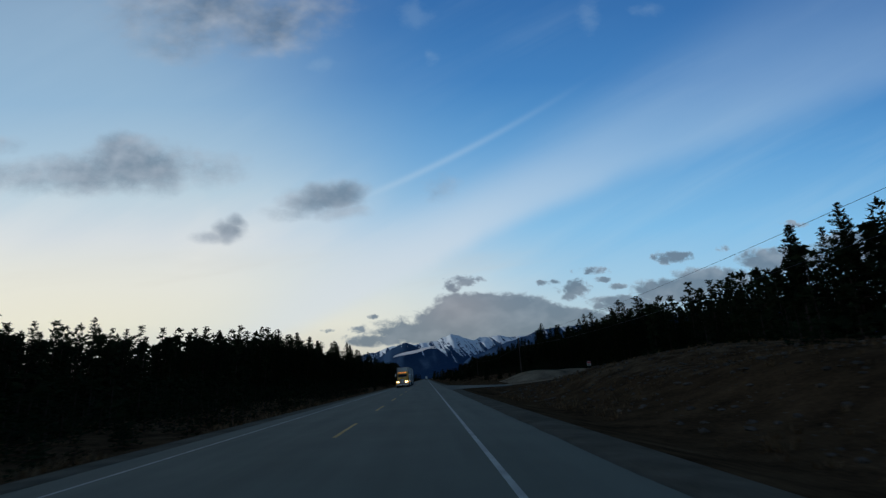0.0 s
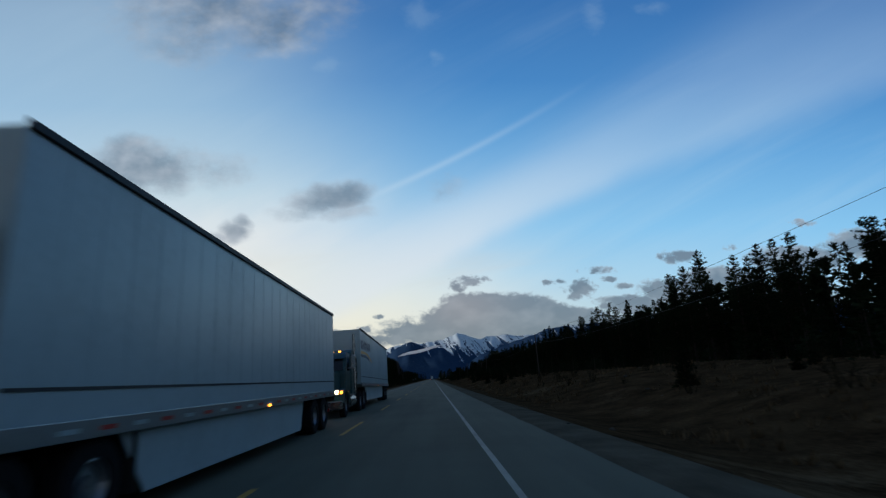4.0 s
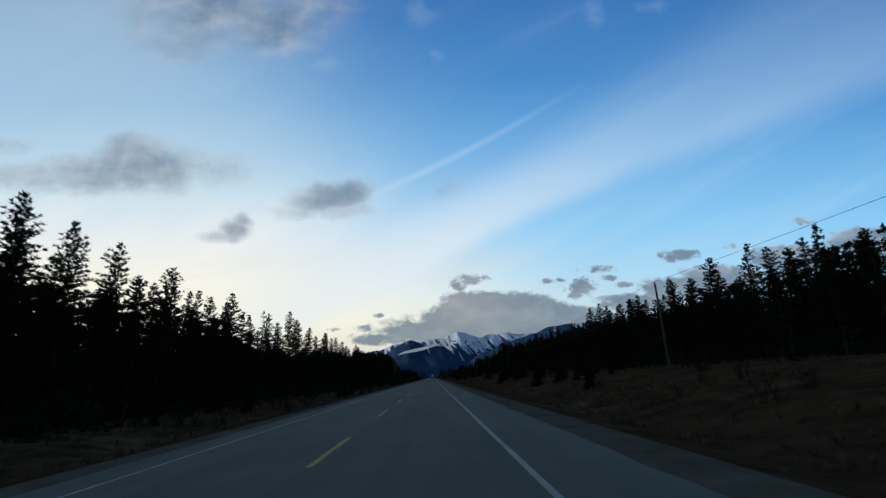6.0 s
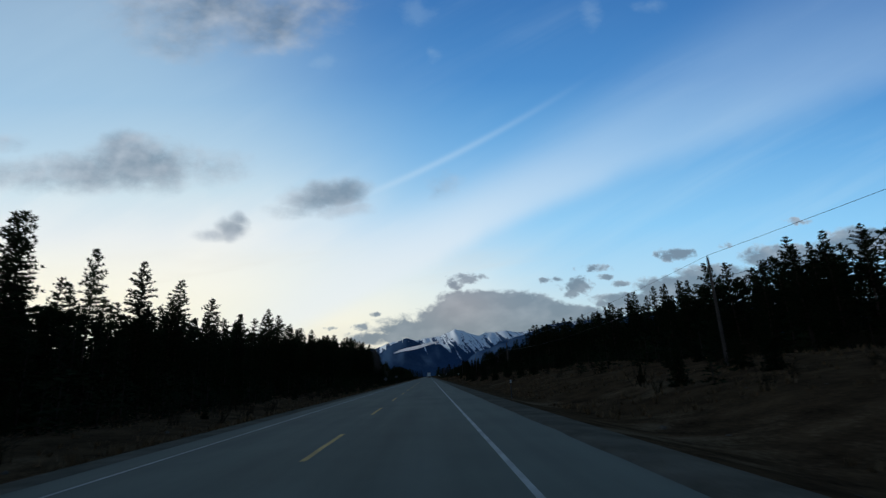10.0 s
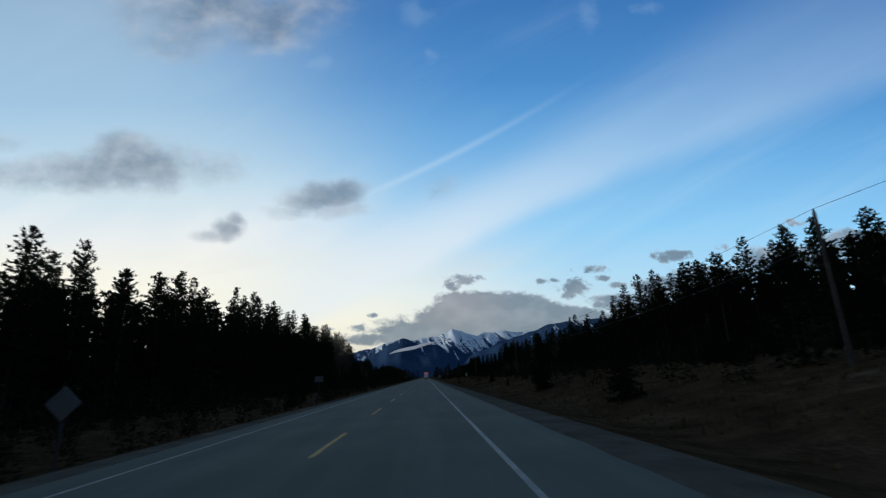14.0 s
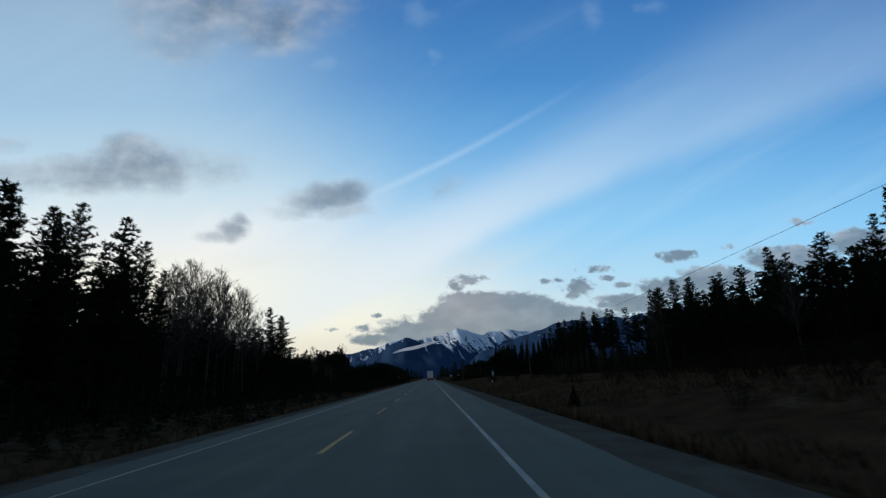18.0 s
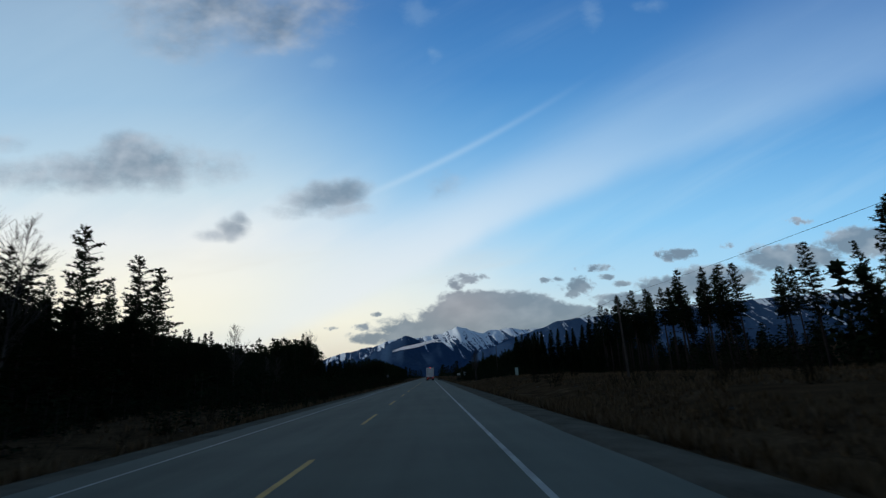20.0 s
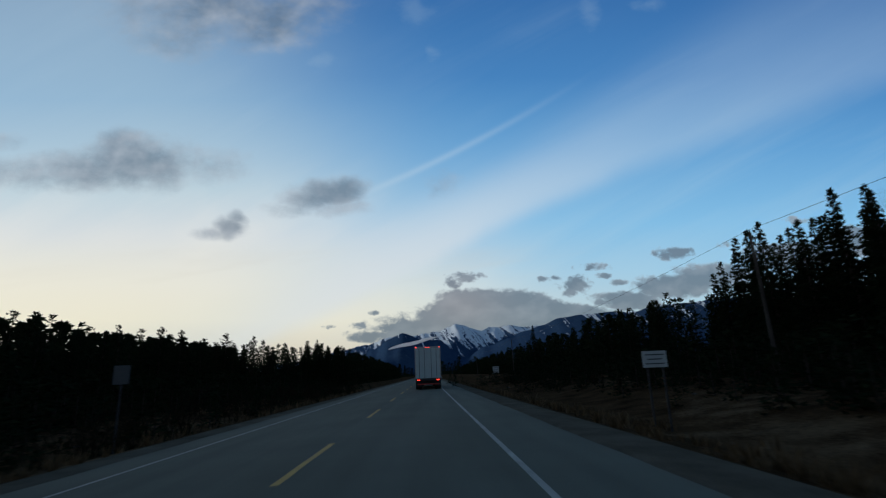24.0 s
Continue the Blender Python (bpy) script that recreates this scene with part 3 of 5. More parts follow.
class Woods:
    """Many trees joined in one mesh."""

    def __init__(self):
        self.verts, self.faces, self.index, self.n = [], [], [], 0
        self.models = [[(np.array([tuple(v) for v in g[0]]), self.triangles(g[1])) for g in m] for m in FAR_MODELS]

    def triangles(self, faces):
        return np.array([t for p in faces for t in ((p,) if len(p) == 3 else ((p[0], p[1], p[2]), (p[0], p[2], p[3])))])

    def add(self, x, y, height, wide=1.0, model=None, base=None):
        m = self.models[tree_rng.randrange(4) if model is None else model]
        w, s = tree_rng.random() * 6.28, height / 10.0
        c, k = math.cos(w) * s * wide, math.sin(w) * s * wide
        turn = np.array([[c, -k, 0], [k, c, 0], [0, 0, s]])
        at = np.array([x, y, (land(x, y) if base is None else base) - 0.1])
        for which, (v, f) in enumerate(m):
            self.verts.append(v @ turn.T + at)
            self.faces.append(f + self.n)
            self.index.append(np.full(len(f), which))
            self.n += len(v)

    def build(self, name, label):
        v, f = np.concatenate(self.verts), np.concatenate(self.faces)
        me = bpy.data.meshes.new(name)
        me.vertices.add(len(v))
        me.vertices.foreach_set("co", v.ravel())
        me.loops.add(f.size)
        me.loops.foreach_set("vertex_index", f.ravel())
        me.polygons.add(len(f))
        me.polygons.foreach_set("loop_start", np.arange(0, f.size, 3))
        me.materials.append(M_BARK)
        me.materials.append(M_NEEDLE)
        me.polygons.foreach_set("material_index", np.concatenate(self.index))
        me.update(calc_edges=True)
        return tagged(part(name, me), label, "forest", kind="stuff")


# forest edge and tree height along the road, left and right: (place, metres out), (place, metres tall)
LINE_L = [(-50, 48), (60, 44), (95, 31), (540, 31), (575, 36), (590, 95), (628, 95), (635, 34), (655, 34), (700, 34), (760, 28), (820, 26), (1500, 40)]
TALL_L = [(-50, 11.5), (60, 12), (90, 13), (115, 15), (160, 16.5), (205, 15.5), (240, 15.5), (246, 15), (255, 11.2), (288, 10.8), (298, 12.5), (330, 13.3), (350, 15), (400, 15), (435, 17.5), (460, 18.5), (505, 18.5), (522, 13), (590, 14), (625, 18), (635, 14), (654, 14), (664, 8.8), (690, 9.8), (727, 11), (760, 12.5), (810, 15), (1500, 18)]
LINE_R = [(-50, 44), (560, 46), (648, 50), (668, 36), (690, 24), (760, 28), (1500, 50)]
TALL_R = [(-50, 14), (100, 15.5), (200, 15.5), (250, 14.5), (370, 14.8), (400, 16.5), (440, 17), (460, 16), (560, 16), (600, 10), (660, 9.5), (720, 11), (1500, 14)]
LEFT_PINES = [(97, 12.7), (111, 12.0), (129, 14.5), (186, 17.1), (191, 16.4), (198, 16.7), (205, 15.7), (213, 14.5), (226, 16.2), (254, 17.1), (245, 13.8), (258, 15.9),
              (282, 14.5), (288, 15.3), (305, 15.5), (311, 14.8), (320, 14.2), (346, 16.0), (352, 15.6), (355, 15.1), (359, 14.8), (371, 14.6), (377, 14.7), (391, 14.6),
              (397, 15.4), (411, 14.7), (419, 15.1), (437, 17.4), (442, 17.3), (450, 17.9), (457, 18.2), (463, 18), (472, 18.4), (481, 17.6), (490, 17.5), (497, 18.4), (504, 19.5), (507, 18), (550, 16.8), (559, 16.3)]
RIGHT_PINES = [(91, 12.9), (100, 12.1), (105, 12.9), (173, 17.2), (179, 16.2), (184, 16.0), (210, 14.0), (223, 16.0), (234, 15.0), (246, 13.3), (250, 14.8), (254, 14.7), (263, 13.2),
               (268, 14.8), (272, 16.0), (277, 15.6), (282, 11.9), (302, 11.6), (306, 12.3), (313, 11.2), (324, 14.2), (390, 14), (397, 13.7), (402, 14), (407, 14.7), (416, 16.4), (421, 15.5), (427, 16), (431, 16.3), (436, 15.6),
               (442, 17.8), (449, 18.6), (455, 17.6), (460, 16.0), (483, 12.9), (494, 13.4), (504, 11.2), (520, 13.7), (531, 14.5), (537, 15.3)]
for side, out, rows in ((-1, 29, LEFT_PINES), (1, 42, RIGHT_PINES)):
    for at, high in rows:
        plant("pine", side * (out + tree_rng.uniform(-0.8, 0.8)), at, high)
for kind, x, rows in (("snag", -29, [(239, 15.3), (241.5, 15.1), (266, 16.0), (274, 13.0), (278, 12.4), (285, 13.9)]),
                      ("tall", -29, [(269, 14.0), (272, 15.7), (289, 15.7), (297, 14.8)]),
                      ("bare", -29, [(512, 16.5), (515, 15.0), (518, 18.5), (522, 17.0), (526, 19.5), (530, 18.0), (534, 19.0), (540, 17.0), (583.4, 11.5), (598, 7.5), (603, 7.2), (513, 17.5), (516.5, 18.0), (520, 18.0), (524, 18.5), (528, 18.8), (532, 17.5), (537, 18.0), (543, 16.0)]),
                      ("spruce", -29, [(570, 9.2), (572, 9.4), (574, 9.8), (581, 8.5)]),
                      ("spruce", -33, [(634, 11.3), (639, 14.9), (643, 13.0), (647, 14.9), (641, 12.5), (650, 12.0)]),
                      ("bare", -32, [(644, 16.5)]), ("pine", -32, [(774, 14.2)]), ("pine", -33, [(568.5, 17.4)]), ("spruce", -33, [(576, 10.2), (578.2, 10.6), (581, 9.6), (587.5, 8.4)]),
                      ("spruce", 42, [(201, 14.1), (303, 12.0), (337, 13.6), (445, 15.0), (513, 14.4), (633, 14.6)]),
                      ("tall", 42, [(421, 15.7), (425, 15.3), (438, 15.6), (559, 13.7), (575, 14.4), (580, 15.7), (585, 16.1), (588, 15.0), (594, 14.7), (597, 13.5), (601, 16.0), (605, 16.6), (609, 15.2), (612, 16.5), (616, 17.3), (623, 15.8)]),
                      ("bare", 42, [(511, 12.3), (544, 13.5), (547, 12.0)]),
                      ("spruce", 36, [(611, 12.0), (614, 10.7)]), ("spruce", 30, [(690, 9.6), (696, 8.8)]), ("spruce", 25, [(744, 11.7)]),
                      ("bare", 12.3, [(633.5, 7.6), (635.2, 8.2), (637.0, 7.0)])):
    for at, high in rows:
        plant(kind, x + tree_rng.uniform(-0.8, 0.8), at, high)


# a second row of aspens behind the first
for k in range(9):
    plant("bare", -32.5 + tree_rng.uniform(-1, 1), 511 + 3.6 * k, tree_rng.uniform(15.5, 18.5))


# a wall of spruce along the verge, and the wood behind it
for k in range(30):
    plant("spruce", 28.0 + tree_rng.uniform(-0.6, 1.6) + 3.0 * (k % 2), 642 + 1.15 * k, tree_rng.uniform(10.0, 12.6) - 2.2 * ramp_to(k, 20, 30))
for k in range(30):
    x = 30 + 1.3 * k
    plant("spruce", x + tree_rng.uniform(-0.6, 0.6), 661 + 3.0 * (k % 2) + tree_rng.uniform(-1, 1), 11.0 + 3.5 * ramp_to(x, 30, 46) + tree_rng.uniform(-1.2, 0.8))


# the tall pines stand in a loose grove
for k in range(26):
    plant("tall", 43 + tree_rng.uniform(0, 12), 572 + 2.3 * k + tree_rng.uniform(-1, 1), tree_rng.uniform(12.5, 16.5))


def open_sky(x, y):
    """Stretches where the wood thins out or stands low."""
    return x > 0 and 560 < y < 632


# fill the front of the wood with lower trees
fill = random.Random(9)
y = 40.0
while y < 790:
    for line, tall, side in ((LINE_L, TALL_L, -1), (LINE_R, TALL_R, 1)):
        edge, high = curve_at(line, y), curve_at(tall, y)
        yy = y + fill.uniform(-2.5, 2.5)
        if edge > 60 or open_sky(side * edge, yy) or (side > 0 and 56 < yy < 96) or (side < 0 and 575 < yy < 634) or (side > 0 and yy > 660):
            continue
        plant("slim" if fill.random() < 0.75 else "pine", side * (edge - 1 + fill.uniform(-1.5, 2.5)), yy, high * fill.uniform(0.76, 1.03))
    y += 2.7
woods = Woods()
y = -34.0
while y < 1300:
    for line, tall, side in ((LINE_L, TALL_L, -1), (LINE_R, TALL_R, 1)):
        edge, high = curve_at(line, y), curve_at(tall, y)
        near = y < 90
        for row in range(3):
            x = side * (edge + (0 if near else 3) + row * 4.2 + tree_rng.uniform(-1.5, 1.5))
            yy = y + tree_rng.uniform(-1.7, 1.7)
            if side > 0 and abs(yy - track_mid(x)) < 9 and x < 47 and yy < 100:
                continue
            if open_sky(x, yy):
                woods.add(x + 4, yy, tree_rng.uniform(5.0, 7.6), 1.5)
                continue
            share = (tree_rng.uniform(0.5, 0.68), tree_rng.uniform(0.8, 1.0), tree_rng.uniform(0.88, 1.03))[row]
            woods.add(x, yy, high * share, 1.1, None if row or y > 640 or near else 4)
            if row == 0:
                woods.add(x - side * 2.0, yy + 1.4, high * tree_rng.uniform(0.55, 0.78), 1.1, 4)
    y += 2.8 if y < 730 else 5.0
# the wood goes on behind its first rows where the land falls away
for k in range(62):
    for row in range(3):
        y = 22 + 2.6 * k + tree_rng.uniform(-1, 1)
        woods.add(-(curve_at(LINE_L, y) + 11 + 5 * row + tree_rng.uniform(-1.5, 1.5)), y, curve_at(TALL_L, y) * tree_rng.uniform(0.72, 0.92), 1.3, 4)
# the wood closes behind the side track
for k in range(24):
    for row in range(3):
        woods.add(48 + 4.5 * row + tree_rng.uniform(-1.5, 1.5), 62 + 2.2 * k + tree_rng.uniform(-1, 1), tree_rng.uniform(9.0, 12.5), 1.2)
# a thick young stand between the tall scattered pines
for k in range(66):
    for row in range(2):
        woods.add(-(28.5 + 4.5 * row + tree_rng.uniform(-1.3, 1.3)), 240 + 1.6 * k + tree_rng.uniform(-0.8, 0.8), tree_rng.uniform(6.2, 9.2) + row, 1.15)
# low growth beside the open ground, then a compact grove
for k in range(46):
    for row in range(3):
        yy = 566 + 1.35 * k + tree_rng.uniform(-0.7, 0.7)
        woods.add(-30 - 2.6 * row + tree_rng.uniform(-1.2, 1.2), yy, tree_rng.uniform(4.2, 6.2) + 1.4 * row, 1.5, 3)
for k in range(26):
    for row in range(3):
        woods.add(-32.5 - 2.8 * row + tree_rng.uniform(-1, 1), 626 + 1.35 * k + tree_rng.uniform(-0.6, 0.6), tree_rng.uniform(9.5, 13.2), 1.1)
# the edge of the wood beyond the open ground
for k in range(70):
    for row in range(4):
        woods.add(-90 - 4.5 * row + tree_rng.uniform(-2, 2), 585 + 4.2 * k + tree_rng.uniform(-2, 2), tree_rng.uniform(16, 20.5), 1.2, None if row < 1 else 4)
# far slopes beyond the straight
for _ in range(420):
    x, yy = tree_rng.choice((-1, 1)) * tree_rng.uniform(20, 420), tree_rng.uniform(1250, 1900)
    woods.add(x, yy, tree_rng.uniform(14, 22), 1.3, 4)
# low brush under the front trees closes the gaps between the trunks
y = -30.0
while y < 760:
    for line, side in ((LINE_L, -1), (LINE_R, 1)):
        edge = curve_at(line, y)
        x = side * (min(edge, 60) + tree_rng.uniform(-3.0, 1.0))
        if not (side > 0 and 60 < y < 100):
            woods.add(x, y + tree_rng.uniform(-1, 1), tree_rng.uniform(2.2, 4.8), 1.9, 5)
    y += 2.4
# thickets of young growth between the ditch and the wood
y = -20.0
while y < 720:
    for side in (-1, 1):
        for _ in range((15 if y > 545 or y < 90 else 2 if 188 < y < 262 else 6) if side < 0 else 5 if 300 < y < 455 else 3):
            yy = y + tree_rng.uniform(-1.2, 1.2)
            wild = side < 0 and (yy < 90 or yy > 545)
            if wild:
                x = -(10.3 + 26 * tree_rng.random() ** 0.9)
            elif side < 0:
                reach = 13 if 100 < yy < 330 else 21
                x = -(min(curve_at(LINE_L, yy), 48) - (min(curve_at(LINE_L, yy), 48) - 31 + reach) * tree_rng.random() ** 1.1)
            else:
                x = curve_at(LINE_R, yy) - (30 if 250 < yy < 470 else 22) * tree_rng.random() ** 1.4
            if side > 0 and (54 < yy < 118 or 455 < yy < 640) and x < 38 or side > 0 and yy < 55 and x < 24:
                continue
            if not wild and noise.noise(Vector((x * 0.06, yy * 0.05, 11))) < (-0.3 if side < 0 else -0.12):
                continue
            woods.add(x, yy, tree_rng.uniform(0.8, 2.2) if abs(x) < 20 else tree_rng.uniform(1.2, 4.0), 1.9, 5)
    y += 2.2
# dark undergrowth in front of the last spruce
for _ in range(520):
    x = 11.5 + 24 * tree_rng.random()
    woods.add(x, tree_rng.uniform(636, 720) + max(0, 14 - x), tree_rng.uniform(0.7, 2.4) + 0.08 * (x - 11), 1.9, 5)
woods.build("forest", "dense dark pine forest along the highway")

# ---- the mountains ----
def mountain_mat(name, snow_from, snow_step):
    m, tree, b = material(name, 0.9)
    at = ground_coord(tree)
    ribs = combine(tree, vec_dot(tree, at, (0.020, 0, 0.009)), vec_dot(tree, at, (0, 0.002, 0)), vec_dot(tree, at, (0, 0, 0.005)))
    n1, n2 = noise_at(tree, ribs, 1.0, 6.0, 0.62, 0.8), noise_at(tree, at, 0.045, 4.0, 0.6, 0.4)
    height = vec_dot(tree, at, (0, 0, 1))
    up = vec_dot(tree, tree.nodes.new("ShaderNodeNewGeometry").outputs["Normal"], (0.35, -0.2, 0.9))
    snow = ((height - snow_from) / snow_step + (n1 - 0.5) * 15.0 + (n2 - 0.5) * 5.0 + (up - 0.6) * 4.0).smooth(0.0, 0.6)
    # the blue of the distant air is painted into the forest colour
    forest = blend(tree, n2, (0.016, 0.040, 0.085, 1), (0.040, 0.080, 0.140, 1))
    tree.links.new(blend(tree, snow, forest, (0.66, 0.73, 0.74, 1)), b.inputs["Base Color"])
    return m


M_PEAK = mountain_mat("hazy_snowy_mountain", 330.0, 105.0)
M_HILL = mountain_mat("hazy_wooded_mountain", 560.0, 110.0)
M_SNOW = mottled("old_snow", (0.6, 0.66, 0.74), (0.8, 0.84, 0.9), 0.02, 0.8, 0.0, 0.0, 0.1)


def range_mesh(name, x0, x1, y_mid, ridge, depth, seed, mat, step=14.0, rough=1.0):
    """A ridge whose crest follows a table of (place across, height), with spurs and gullies down its flank."""
    cols = int((x1 - x0) / step)
    xs = [x0 + (x1 - x0) * i / cols for i in range(cols + 1)]
    rows = 44
    verts = []
    for j in range(rows + 1):
        f = j / rows
        for x in xs:
            top = curve_at(ridge, x)
            g = noise.ridged_multi_fractal(Vector((x * 0.006 + f * 0.9, f * 1.6, seed)), 1.0, 2.1, 5, 1.0, 2.0) - 1.0
            z = top * (f ** 1.1) + rough * g * top * 0.15 * math.sin(f * math.pi * 0.97) + rough * top * 0.012 * noise.noise(Vector((x * 0.03, f * 3, seed)))
            verts.append((x, y_mid - depth * (1 - f) + g * 120 * (1 - f) * f ** 0.5, z - 14 * (1 - f)))
    n = len(xs)
    faces = [(j * n + i, j * n + i + 1, (j + 1) * n + i + 1, (j + 1) * n + i) for j in range(rows) for i in range(n - 1)]
    me = mesh_from(name, verts, faces, mat)
    me.polygons.foreach_set("use_smooth", [True] * len(me.polygons))
    return me


PEAKS = [(-1500, 110), (-1012, 150), (-700, 225), (-506, 262), (-301, 318), (-199, 342), (-107, 322), (0, 340), (100, 352), (185, 380), (250, 410), (320, 392), (390, 368), (465, 345), (544, 374), (620, 368), (710, 380), (834, 362), (960, 369), (1152, 385), (1479, 400), (1650, 430), (1800, 460), (1950, 480), (2300, 510), (2700, 520), (4200, 520)]
HILL_L = [(-1400, 60), (-700, 110), (-523, 150), (-392, 205), (-278, 280), (-183, 318), (-99, 292), (-34, 258), (97, 258), (189, 184), (298, 106), (420, 60), (700, 40)]
RIDGE_R = [(60, 20), (254, 93), (443, 188), (633, 255), (748, 292), (864, 325), (1023, 378), (1199, 397), (1447, 410), (1585, 400), (1713, 430), (1950, 455), (2331, 480), (2800, 500), (3400, 520), (4200, 480)]
tagged(part("mountain_range", range_mesh("mountain_range", -1500, 4200, 4800, PEAKS, 700, 3.0, M_PEAK)), "distant mountains with snow on the peaks, tinted blue for haze", "mountain", kind="structure")
tagged(part("wooded_hill", range_mesh("wooded_hill", -1400, 700, 4420, HILL_L, 420, 8.0, M_HILL, 22.0, 0.25)), "dark wooded hill below the peaks, tinted blue for haze", "mountain", kind="structure")
tagged(part("wooded_ridge", range_mesh("wooded_ridge", 60, 4200, 4300, RIDGE_R, 520, 12.0, M_HILL, 22.0, 0.3)), "dark wooded mountain ridge with small snow patches, tinted blue for haze", "mountain", kind="structure")


def snow_strip():
    """The snowed-in clearing that runs up the hill."""
    verts, faces = [], []
    for i in range(19):
        f = i / 18
        x = -275 + 362 * f
        mid = 186 + 74 * f ** 0.9 + 3 * math.sin(f * 9)
        half = 3 + 9 * math.sin(math.pi * min(1, f * 1.05)) ** 0.7
        y = 4180 - 30 * f
        verts += [(x, y + 4, mid - half), (x, y, mid + half), (x, y + 30, mid + half), (x, y + 30, mid - half)]
        if i:
            a = (i - 1) * 4
            faces += [(a + k, a + (k + 1) % 4, a + 4 + (k + 1) % 4, a + 4 + k) for k in range(4)]
    return mesh_from("snow_field", verts, faces, M_SNOW)


tagged(part("snow_field", snow_strip()), "long white snow field slanting up the wooded hill", "snow", kind="structure")

# ---- more materials ----
def plain(name, colour, rough=0.5, metal=0.0, grime=0.35, scale=1.5, coat=0.0):
    """Paint, metal or rubber with road dirt of two sizes."""
    m, tree, b = material(name, rough, metal)
    at = object_coord(tree)
    big, small = noise_at(tree, at, scale, 5.0, 0.6), noise_at(tree, at, scale * 14, 3.0)
    f = ((big - 0.45) * 2.0 * grime + (small - 0.5) * grime).clip()
    tree.links.new(blend(tree, f, (*colour, 1.0), tuple(c * 0.45 + 0.012 for c in colour) + (1.0,)), b.inputs["Base Color"])
    tree.links.new((big * 0.25 + (rough - 0.12)).clip().sock, b.inputs["Roughness"])
    b.inputs["Coat Weight"].default_value = coat
    return m


def lamp_mat(name, colour, strength):
    m, tree, b = material(name, 0.3)
    b.inputs["Base Color"].default_value = (*colour, 1)
    b.inputs["Emission Color"].default_value, b.inputs["Emission Strength"].default_value = (*colour, 1), strength
    return m


M_TRAILER = plain("white_trailer_panel", (0.42, 0.51, 0.51), 0.36, 0.0, 0.45, 0.6, 0.15)
M_ALU = plain("dull_aluminium", (0.28, 0.29, 0.30), 0.4, 0.9, 0.4, 2.0)
M_CHROME = plain("chrome", (0.34, 0.35, 0.36), 0.25, 1.0, 0.15, 3.0)
M_TEAL = plain("dark_teal_paint", (0.012, 0.07, 0.07), 0.35, 0.0, 0.25, 1.2, 0.5)
M_YPAINT = plain("yellow_paint", (0.72, 0.38, 0.02), 0.35, 0.0, 0.25, 1.2, 0.5)
M_RUBBER = plain("tyre_rubber", (0.018, 0.018, 0.019), 0.85, 0.0, 0.3, 6.0)
M_BLACK = plain("black_frame_steel", (0.02, 0.02, 0.022), 0.6, 0.2, 0.4, 4.0)
M_NAVY = plain("navy_vinyl", (0.02, 0.025, 0.07), 0.4, 0.0, 0.15)
M_ORANGE = plain("orange_vinyl", (0.75, 0.4, 0.06), 0.4, 0.0, 0.15)
M_REDTAPE = plain("red_reflector_tape", (0.45, 0.03, 0.02), 0.4, 0.0, 0.2)
M_GLASS = plain("dark_cab_glass", (0.01, 0.012, 0.014), 0.08, 0.0, 0.05)
M_HEAD = lamp_mat("headlight_lens", (1.0, 0.78, 0.42), 14.0)
M_AMBER = lamp_mat("amber_marker", (1.0, 0.32, 0.03), 5.0)
M_TAIL = lamp_mat("red_tail_lens", (1.0, 0.05, 0.03), 3.5)
M_SIGNBACK = plain("galvanised_sign_back", (0.075, 0.08, 0.08), 0.7, 0.1, 0.3, 4.0)
M_SIGNWHITE = plain("white_sign_sheet", (0.42, 0.45, 0.43), 0.5, 0.0, 0.25, 4.0)
M_SIGNGREEN = plain("pale_green_sign_sheet", (0.30, 0.42, 0.36), 0.5, 0.0, 0.25, 4.0)
M_SIGNRED = plain("red_sign_sheet", (0.5, 0.04, 0.04), 0.5, 0.0, 0.2, 4.0)
M_SIGNYEL = plain("yellow_green_sign_sheet", (0.40, 0.46, 0.12), 0.5, 0.0, 0.25, 4.0)


def cyl_into(bm, a, b, r1, r2=None, sides=16):
    a, b = Vector(a), Vector(b)
    d = b - a
    m = Matrix.Translation((a + b) / 2) @ d.to_track_quat("Z", "Y").to_matrix().to_4x4()
    bmesh.ops.create_cone(bm, cap_ends=True, segments=sides, radius1=r1, radius2=r1 if r2 is None else r2, depth=d.length, matrix=m)


def tube(name, a, b, r, mat, parent, r2=None, sides=14, label=""):
    bm = bmesh.new()
    cyl_into(bm, a, b, r, r2, sides)
    return part(name, bm_mesh(name, bm, mat), parent, label)


def lathe(name, rings, x0, mat, sides=22):
    """A ring turned about the x axis: (offset along x, radius) pairs."""
    verts, faces = [], []
    for dx, r in rings:
        for s in range(sides):
            w = 6.28319 * s / sides
            verts.append((x0 + dx, math.cos(w) * r, math.sin(w) * r))
    k = len(rings)
    for j in range(k):
        n = (j + 1) % k
        faces += [(j * sides + s, j * sides + (s + 1) % sides, n * sides + (s + 1) % sides, n * sides + s) for s in range(sides)]
    return mesh_from(name, verts, faces, mat)


R_TYRE = 0.51
TYRE_ME = lathe("tyre", [(-0.14, 0.30), (-0.145, 0.44), (-0.12, 0.50), (-0.06, R_TYRE), (0.06, R_TYRE), (0.12, 0.50), (0.145, 0.44), (0.14, 0.30)], 0, M_RUBBER)
RIM_ME = lathe("rim", [(-0.10, 0.30), (-0.11, 0.27), (-0.02, 0.22), (-0.03, 0.12), (-0.09, 0.10), (-0.09, 0.02), (0.09, 0.02), (0.11, 0.29)], 0, M_ALU)


